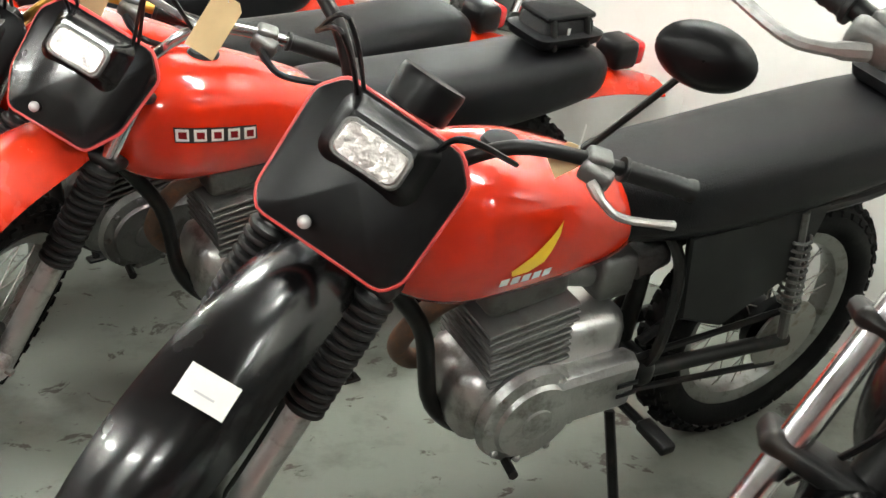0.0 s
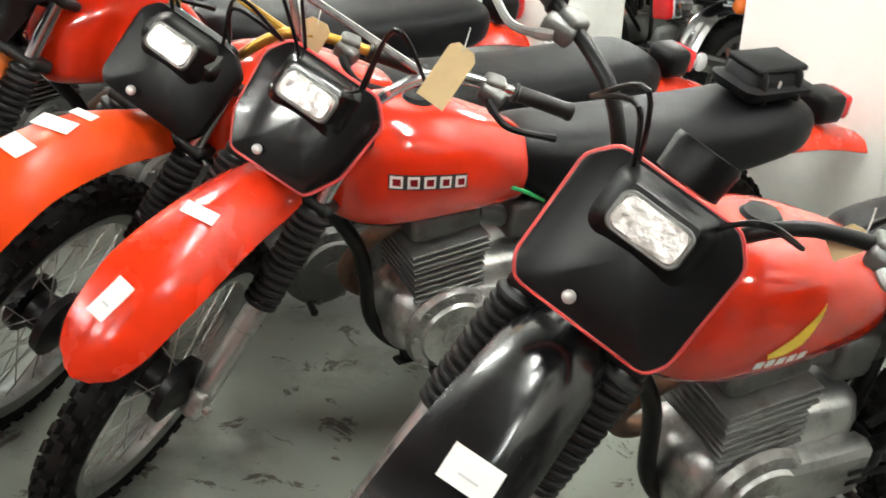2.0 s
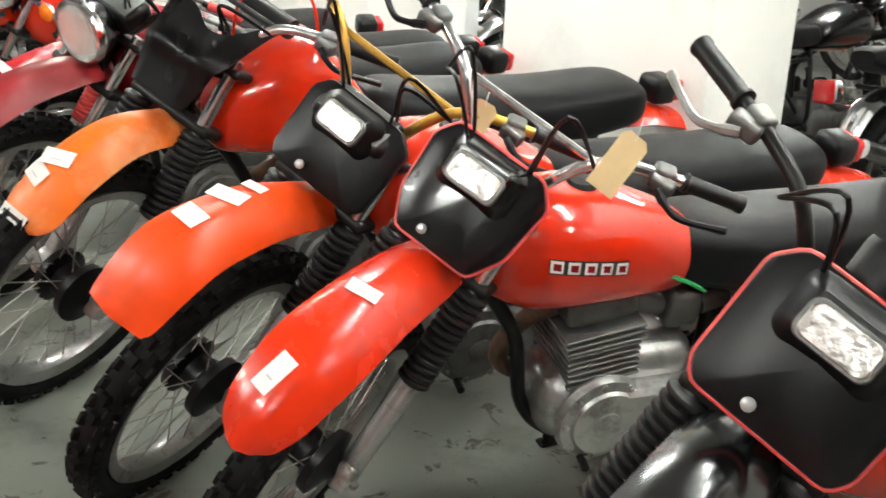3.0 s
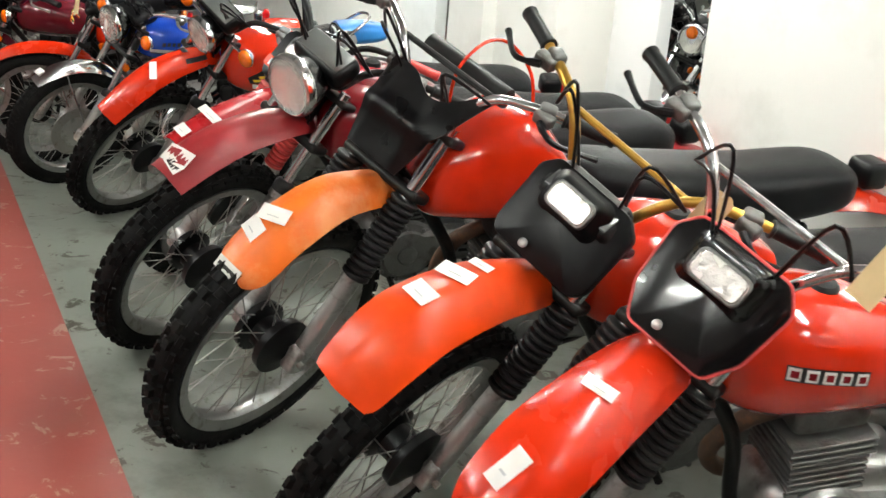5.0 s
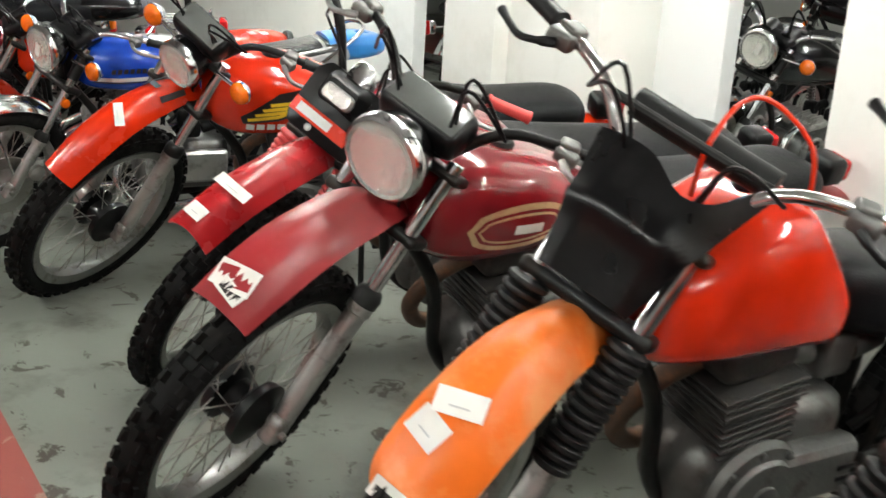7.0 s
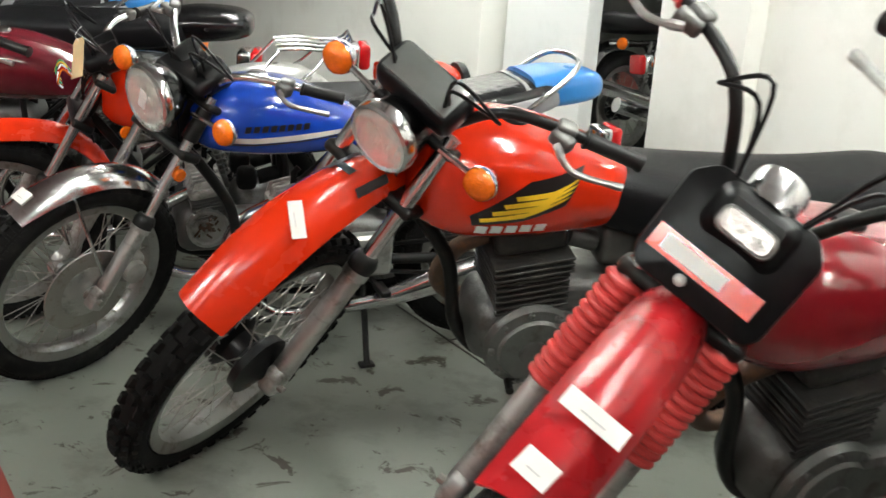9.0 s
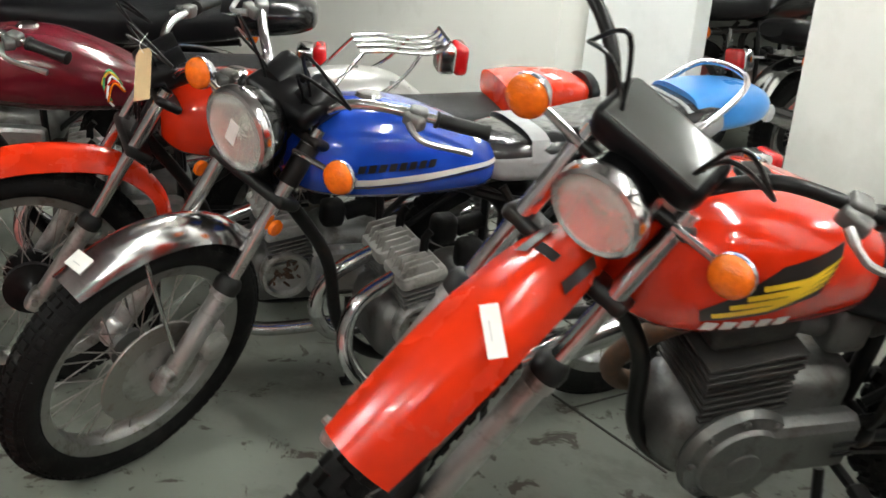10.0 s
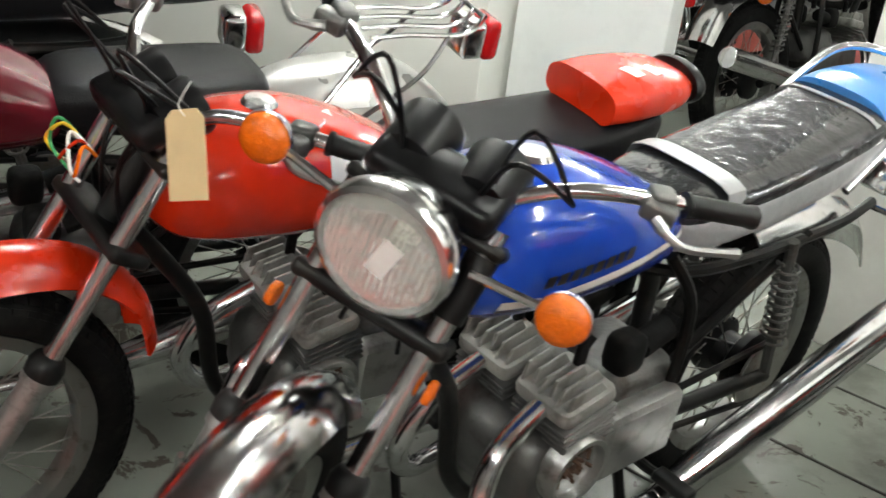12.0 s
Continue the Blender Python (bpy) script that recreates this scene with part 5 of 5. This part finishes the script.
def engine_twin(bike):
    g = Geo()
    g.rbox((0.36, 0.24, 0.17), 0.05, Matrix.Translation((0.60, 0, 0.36)))
    g.rbox((0.22, 0.20, 0.14), 0.05, Matrix.Translation((0.47, 0, 0.43)))
    eng = part("engine", g, ALLOY_DARK, bike)
    g = Geo()
    g.lathe([(0.03, 0.0), (0.088, 0.0), (0.09, 0.03), (0.084, 0.04), (0.072, 0.04), (0.070, 0.022), (0.068, 0.02)], side_m(0.68, 0.11, 0.385) @ Matrix.Diagonal((0.82, 0.82, 1, 1)), 32)
    g.rbox((0.22, 0.15, 0.05), 0.022, side_m(0.50, 0.115, 0.385), seg=4)
    part("side_cover", g, ALLOY, eng, sharp=30)
    g = Geo()
    rnd = random.Random(4)
    for k in range(26):
        t, q = rnd.random() * 6.28, 0.06 * rnd.random()
        c = Vector((0.68 + 0.8 * q * math.cos(t), 0.13, 0.385 + 0.8 * q * math.sin(t)))
        g.tube([c, c + Vector((rnd.uniform(-0.02, 0.02), rnd.uniform(0.0, 0.012), rnd.uniform(-0.02, 0.02)))], 0.004, 6)
    tagged(part("contact_breaker", g, RUST, eng, "grimy brass ignition parts"), kind="stuff")
    for y in (-0.075, 0.075):
        m = Matrix.Translation((0.66, y, 0.405)) @ Matrix.Rotation(radians(12), 4, "Y") @ Matrix.Diagonal((0.86, 0.95, 0.80, 1))
        c = part("cylinder", Geo().rbox((0.10, 0.10, 0.15), 0.03, m @ Matrix.Translation((0, 0, 0.07))), ALLOY_DARK, bike, "dull finned alloy cylinder")
        for k in range(6):
            part("fin", Geo().rbox((0.15, 0.135, 0.006), 0.0029, m @ Matrix.Translation((0, 0, 0.03 + k * 0.016)), seg=4), ALLOY_DARK, c)
        h = part("cylinder_head", Geo().rbox((0.15, 0.14, 0.05), 0.02, m @ Matrix.Translation((0, 0, 0.145))), DULL_ALLOY, bike)
        for k in range(6):
            part("head_fin", Geo().rbox((0.135 - 0.025 * (k % 2), 0.008, 0.05 - 0.008 * (k % 3)), 0.0038, m @ Matrix.Translation((0.006 * (k % 2), -0.056 + 0.0224 * k, 0.182)), taper=(0.7, 0.8)), DULL_ALLOY, h)
        part("spark_plug_cap", Geo().tube([m @ Vector((-0.03, 0, 0.20)), m @ Vector((-0.04, 0, 0.245)), m @ Vector((-0.06, 0, 0.262))], 0.011, 10), RUBBER, h)
    for y in (-0.075, 0.075):
        g = Geo()
        g.rbox((0.07, 0.06, 0.08), 0.02, Matrix.Translation((0.54, y, 0.55)))
        g.tube([(0.50, y, 0.55), (0.43, y, 0.57)], 0.026, 12)
        part("carburettor", g, RUBBER, bike)
    for q in (1, -1):
        g = Geo()
        g.tube(spline([(0.74, 0.075 * q, 0.50), (0.84, 0.085 * q, 0.44), (0.87, 0.11 * q, 0.33), (0.80, 0.14 * q, 0.23), (0.66, 0.16 * q, 0.22), (0.45, 0.18 * q, 0.25)]), 0.021, 14)
        part("exhaust_pipe", g, CHROME, bike, "dull chrome exhaust pipe")
        g = Geo()
        g.tube([(0.46, 0.18 * q, 0.25), (0.40, 0.182 * q, 0.26), (0.28, 0.185 * q, 0.295), (-0.38, 0.20 * q, 0.475), (-0.44, 0.20 * q, 0.491), (-0.445, 0.20 * q, 0.492)], [0.022, 0.030, 0.042, 0.042, 0.040, 0.030], 20)
        part("silencer", g, CHROME, bike, "pitted chrome silencer")


def road_bike(x, y, yaw, lean, steer, label, tank_mat, guard_mat, scale=0.9, group="row of motorcycles", marks=None, lamp=True, seat="vinyl", cowl=None, rear="guard", bar=None, guard_high=False, indicators=True, mid_marks=None, cowl_shift=(0.0, 0.0), disc=False):
    b, ST, lean_r = bike_base("motorcycle", label, x, y, yaw, lean, steer, scale=scale, group=group)
    wheel(b, "front_wheel", on_fork(0.36, 0.056), 0.345, 0.092, False, ST, drum=not disc)
    wheel(b, "rear_wheel", Vector((0, 0, 0.325)), 0.325, 0.10, False, Matrix.Identity(4))
    frame_tubes(b, FRAME)
    chain_and_sprocket(b)
    side_stand(b, lean_r)
    engine_twin(b)
    fork(b, ST, 0.098, FORK, CHROME, None, gaiter_span=(0.53, 0.80), clamp_mat=FRAME)
    if disc:
        c = on_fork(0.36, 0.056)
        rotor = part("brake_disc", Geo().lathe([(0.075, -0.003), (0.138, -0.003), (0.140, 0.0), (0.138, 0.003), (0.075, 0.003)], side_m(c.x, 0.060, c.z), 40), STEEL, b, "rust-streaked steel brake disc", place=ST)
        part("disc_carrier", Geo().lathe([(0.03, -0.012), (0.085, -0.002), (0.085, 0.004), (0.055, 0.012), (0.03, 0.014)], side_m(c.x, 0.060, c.z), 32), ALLOY, rotor)
        g = Geo()
        g.rbox((0.075, 0.06, 0.10), 0.022, Matrix.Translation(on_fork(0.475, -0.01, 0.085)) @ Matrix.Rotation(-RAKE, 4, "Y"), seg=4)
        g.lathe([(0.03, 0.0), (0.036, 0.004), (0.034, 0.022), (0.02, 0.028), (0.002, 0.028)], Matrix.Translation(on_fork(0.475, -0.01, 0.112)) @ Matrix.Rotation(radians(-90), 4, "X"), 20)
        part("brake_caliper", g, DULL_ALLOY, b, "dull alloy brake caliper", place=ST)
    t = part("fuel_tank", Geo().loft(body(TANK_ROAD)), tank_mat, b)
    if marks:
        flank_marks(t, TANK_ROAD, marks)
    if mid_marks:
        decal(t, "tank_band", mid_marks, TANK_ROAD, [(0.74, 0.93), (0.69, 0.93), (0.74, 0.80), (0.69, 0.80)])
    part("filler_cap", Geo().lathe([(0.03, 0), (0.032, 0.01), (0.026, 0.018), (0.003, 0.02)], Matrix.Translation((0.82, 0, 0.938)), 20), CHROME, t)
    up = 0.10 if seat == "taped" else 0.0
    sections = tuple((0.53 - (0.53 - q[0]) * (0.92 if up else 1.0), q[1] + up * max(0.0, 0.47 - q[0])) + q[2:] for q in SEAT_ROAD)
    st = part("seat", Geo().loft(body(sections if rear == "guard" else SEAT_ROAD[:4] + ((-0.12, 0.83, 0.10, 0.05, 3.0, 0.0), (-0.16, 0.84, 0.06, 0.03, 2.6, 0.0)) if rear == "bare" else SEAT_ROAD[:3] + ((0.12, 0.80, 0.11, 0.055, 3.4, 0.0), (0.08, 0.80, 0.06, 0.03, 2.6, 0.0)))), PLASTIC_FILM if seat == "taped" else VINYL, b, "seat wrapped in black film and silver tape" if seat == "taped" else "")
    if seat == "taped":
        band = tuple((q[0], q[1] - 0.012, q[2] + 0.004, q[3] * 0.86, q[4], 0.0) for q in sections)
        part("tape_band", Geo().loft(body(band)), TAPE, st, "silver tape round the seat's sides")
        for xx in (0.40, -0.06):
            loops = []
            for k in range(15):
                q = -1 + 2 * k / 14
                yy = 0.127 * q
                zz = 0.80 + 0.066 * (1 - abs(q) ** 3.6) ** (1 / 3.6) + (0.012 if xx < 0 else 0) + up * (0.47 - xx)
                loops.append([(xx - 0.025, yy, zz), (xx + 0.025, yy, zz - 0.001), (xx + 0.025, yy, zz - 0.003), (xx - 0.025, yy, zz - 0.003)])
            part("tape_strip", Geo().loft(loops), TAPE, st)
    if cowl:
        part("tail_cowl", Geo().loft(body([(q[0] + cowl_shift[0], q[1] + cowl_shift[1], q[2], q[3] * (0.8 if rear == "bare" else 1.0), q[4], q[5]) for q in COWL])), cowl, b)
    if rear == "guard":
        g, pts = curved_guard([(0.16, 0.70), (-0.08, 0.715), (-0.26, 0.66), (-0.37, 0.52)], [0.13, 0.15, 0.15, 0.14], [0.035, 0.04, 0.04, 0.035])
        part("rear_mudguard", g, CHROME if not cowl else guard_mat, b)
    elif rear == "rack":
        g, pts = curved_guard([(0.16, 0.78), (-0.02, 0.84), (-0.24, 0.835), (-0.40, 0.72), (-0.46, 0.62)], [0.17, 0.20, 0.20, 0.19, 0.17], [0.05, 0.07, 0.07, 0.06, 0.05])
        part("rear_mudguard", g, SILVER, b, "silver painted rear mudguard")
        for k in range(4):
            yy = -0.075 + 0.05 * k
            part("rack_bar", Geo().tube(spline([(-0.13, yy, 0.925), (-0.22, yy, 0.93), (-0.34, yy, 0.925), (-0.39, yy * 0.95, 0.94), (-0.41, yy * 0.9, 0.965)]), 0.006, 8), CHROME, b)
        part("rack_bar", Geo().tube([(-0.41, -0.07, 0.963), (-0.41, 0.07, 0.963)], 0.006, 8), CHROME, b)
        for q in (1, -1):
            part("rack_stay", Geo().tube(spline([(-0.32, 0.078 * q, 0.925), (-0.25, 0.098 * q, 0.84), (-0.10, 0.108 * q, 0.74)]), 0.006, 8), CHROME, b)
            part("rack_stay", Geo().tube([(-0.14, 0.076 * q, 0.925), (-0.02, 0.104 * q, 0.78)], 0.006, 8), CHROME, b)
    if rear != "bare":
        tl = part("tail_light", Geo().rbox((0.06, 0.09, 0.09), 0.015, Matrix.Translation((-0.42, 0, 0.89 if rear == "rack" else 0.70))), CHROME, b)
        part("lens", Geo().rbox((0.045, 0.095, 0.095), 0.016, Matrix.Translation((-0.465, 0, 0.89 if rear == "rack" else 0.70))), RED_LENS, tl)
    if guard_high:
        mx_guard(b, ST, guard_mat, ((0.98, 0.50), (1.02, 0.62), (1.14, 0.72), (1.33, 0.745), (1.50, 0.71), (1.66, 0.62)), (0.11, 0.12, 0.13, 0.14, 0.135, 0.11), (0.03, 0.03, 0.04, 0.045, 0.04, 0.03))
    else:
        c = on_fork(0.36, 0.056)
        arc = [(c.x + 0.385 * math.cos(radians(q)), c.z + 0.385 * math.sin(radians(q))) for q in (138, 120, 103, 86, 70, 55)]
        gd = mx_guard(b, ST, guard_mat, arc, (0.105, 0.112, 0.115, 0.115, 0.112, 0.10), (0.035, 0.04, 0.042, 0.042, 0.04, 0.03), ((0.90, -0.1, 0.04, 0.05, 5, "label"),), crown=0.004)
        for q in (1, -1):
            part("guard_stay", Geo().tube([on_fork(0.42, 0.05, 0.09 * q), (c.x + 0.06, 0.064 * q, c.z + 0.34)], 0.005, 6), CHROME, gd)
    hb, right = handlebar(b, ST, CHROME, rise=0.10, width=0.38, pull=0.14, s0=1.05, **(bar or {}))
    cables(b, ST, right, seed=int(abs(x) * 100) % 97)
    for q in (1, -1):
        c = on_fork(1.10, 0.02, 0.055 * q)
        d = (AXIS * 0.8 - AHEAD * 0.6).normalized()
        g = Geo().lathe([(0.03, -0.06), (0.045, -0.05), (0.05, 0.015), (0.047, 0.024), (0.042, 0.02)], along(c, c + d), 24)
        sp = part("instrument", g, BLACK, b, place=ST)
        part("dial_glass", Geo().lathe([(0.043, 0.018), (0.001, 0.020)], along(c, c + d), 24), FOG_GLASS, sp)
    part("instrument_bracket", Geo().rbox((0.09, 0.20, 0.05), 0.02, Matrix.Translation(on_fork(1.06, 0.06)) @ Matrix.Rotation(radians(20), 4, "Y")), BLACK, b, place=ST)
    M = None
    if lamp:
        hl, M = round_headlight(b, ST, s=0.955, p=0.145, r=0.094)
        part("lamp_label", patch(0.06, 0.028, M @ Matrix.Translation((0.012, 0.012, 0.0315)) @ Matrix.Rotation(radians(75), 4, "Z")), PAPER, hl, "white paper label")
        for q in (1, -1):
            part("lamp_ear", Geo().tube([on_fork(0.90, 0.03, 0.098 * q), on_fork(1.0, 0.03, 0.098 * q)], 0.024, 14), FRAME, b, place=ST)
    if indicators:
        for q in (1, -1):
            indicator(b, ST, on_fork(0.975, 0.075, 0.10 * q), on_fork(0.99, 0.07, 0.235 * q), 0.038, AHEAD * 0.88 - AXIS * 0.47)
            g = Geo().lathe([(0.018, 0), (0.02, 0.004), (0.018, 0.012), (0.002, 0.015)], along(on_fork(0.80, 0.03, 0.125 * q), on_fork(0.80, 0.03, 0.14 * q)), 16)
            part("side_reflector", g, AMBER, b, place=ST)
            ind = indicator(b, None, (-0.20, 0.09 * q, 0.70), (-0.22, 0.20 * q, 0.70), 0.034, (-1, 0, 0.1))
    return b, ST, M, t


b8 = road_bike(-3.171, 4.857, 226.5, 5.5, 28.6, "blue road motorcycle with chrome mudguard and taped seat", BLUE, CHROME, 0.911, marks="road", seat="taped", cowl=LIGHT_BLUE, cowl_shift=(0.09, 0.06), rear="guard", disc=True)
part("grab_rail", Geo().tube(spline([(0.04, 0.13, 0.80), (-0.13, 0.13, 0.92), (-0.22, 0.10, 0.985), (-0.25, 0.0, 1.0), (-0.22, -0.10, 0.985), (-0.13, -0.13, 0.92), (0.04, -0.13, 0.80)]), 0.009, 10), CHROME, b8[0])
b9 = road_bike(-3.579, 4.972, 221.9, 8.0, 2.0, "red motorcycle with its headlight missing and a card tag", TANK_RED, RED, 0.88, lamp=False, cowl=RED, cowl_shift=(0.21, 0.06), rear="bare", guard_high=True, indicators=False, mid_marks=WHITE_DECAL)
for k in (0, 1):
    part("cowl_mark", patch(0.035, 0.05, Matrix.Translation((-0.06 - 0.06 * k, 0.03, 0.9505)) @ Matrix.Rotation(radians(14), 4, "Z"), 1.2), WHITE_DECAL, b9[0], "white painted mark")
part("cowl_end", Geo().lathe([(0.01, -0.01), (0.062, -0.008), (0.066, 0.004), (0.062, 0.02), (0.03, 0.024)], Matrix.Translation((-0.245, 0, 0.905)) @ Matrix.Rotation(radians(-90), 4, "Y") @ Matrix.Diagonal((0.75, 1.3, 1, 1)), 28), BLACK, b9[0], "black plastic end cap")
tag_on(b9[0], b9[1], on_fork(1.105, 0.168, 0.308), (0.065, 0.12), (70, -25, 118))
for k, (c, mt) in enumerate((((0.03, 0.02), AMBER), ((-0.02, -0.03), GREEN), ((0.0, 0.03), RED), ((-0.03, 0.0), YELLOW_DECAL), ((0.02, -0.02), PAPER))):
    p = on_fork(0.97, 0.10, c[0])
    part("loose_wire", Geo().tube(spline([p, p + Vector((0.03, c[1], 0.03)), p + Vector((0.045, c[0], -0.01)), p + Vector((0.03, -c[1], -0.035))]), 0.003, 6), mt, b9[0], "loose coloured wire", place=b9[1])
b10 = road_bike(-4.159, 5.006, 215.7, 9.5, 18.0, "maroon motorcycle with silver rear mudguard and chrome rack", MAROON, MAROON, 0.91, rear="rack", guard_high=True)
b11 = road_bike(-4.75, 5.25, 205.0, 9.0, 25.0, "dark purple motorcycle at the end of the row", MAROON, CHROME, 1.0, cowl=BLACK_GLOSS)
b12 = copy_thing(b8[0], Matrix.Translation((-5.35, 5.75, 0)) @ Matrix.Rotation(radians(212), 4, "Z") @ Matrix.Rotation(radians(-7), 4, "X"))
tagged(b12, "blue road motorcycle with chrome front mudguard")

# machines in the next hall, seen through the gaps in the wall
bg = road_bike(0, 0, 0, 7.0, 20.0, "black and chrome road motorcycle in the next hall", BLACK_GLOSS, CHROME, 0.95, group="motorcycles in the next hall")
HALL_YAW = math.degrees(math.atan2(NY, NX))
first = True
for u, n, turn in ((1.55, 4.05, 8), (2.35, 4.2, -10), (3.1, 4.1, 5), (4.75, 5.15, 176), (5.45, 5.3, 190), (6.35, 4.1, -6), (7.1, 4.2, 8), (3.9, 7.9, 90), (6.2, 7.7, 85), (1.4, 7.6, 95)):
    m = Matrix.Translation(un(u, n)) @ Matrix.Rotation(radians(HALL_YAW + turn), 4, "Z") @ Matrix.Rotation(radians(-7), 4, "X")
    if first:
        bg[0].matrix_basis = m @ Matrix.Scale(0.95, 4)
        first = False
    else:
        copy_thing(bg[0], m)
slab("floor_stripe", -6, 14, 5.9, 7.0, 0.0, 0.004, RED_FLOOR, 0.001, label="red painted gangway in the next hall")


# soft black bag strapped on the seat of the second red machine
def seat_bag(at, label):
    e = new("tail_bag")
    e.matrix_world = at
    tagged(e, label, "bag")
    g = Geo().rbox((0.22, 0.17, 0.075), 0.034, Matrix.Translation((0, 0, 0.0375)), seg=5, taper=(0.78, 0.78))
    part("bag_body", g, VINYL, e)
    part("bag_lid", Geo().rbox((0.16, 0.12, 0.016), 0.0075, Matrix.Translation((0, 0, 0.079)), seg=5), VINYL, e)
    for q in (-0.05, 0.06):
        part("strap", Geo().rbox((0.018, 0.168, 0.078), 0.008, Matrix.Translation((q, 0, 0.040)), taper=(1.0, 0.8)), FRAME, e)
    part("zip_pull", Geo().rbox((0.012, 0.004, 0.02), 0.0018, Matrix.Translation((0.02, 0.074, 0.05))), CHROME, e)


seat_bag(b2[0].matrix_basis @ Matrix.Translation((-0.16, 0, 0.822)), "black vinyl bag strapped on a motorcycle seat")
seat_bag(b1[0].matrix_basis @ Matrix.Translation((-0.20, 0, 0.868)), "soft black bag strapped on a black motorcycle seat")

# cut joints in the concrete near the far end of the row
JOINT = mat("dark_joint_filler", (0.05, 0.047, 0.042), 0.8)
for k in range(5):
    slab("floor_joint_%d" % (k + 1), 5.35 + 0.42 * k, 5.357 + 0.42 * k, 1.95, WALL_N, 0.0, 0.0025, JOINT, 0.001, label="dark joint between floor slabs")
for k in range(3):
    slab("floor_joint_%d" % (k + 6), 5.0, 7.4, 1.95 + 0.36 * k, 1.957 + 0.36 * k, 0.0, 0.0035, JOINT, 0.001, label="dark joint between floor slabs")
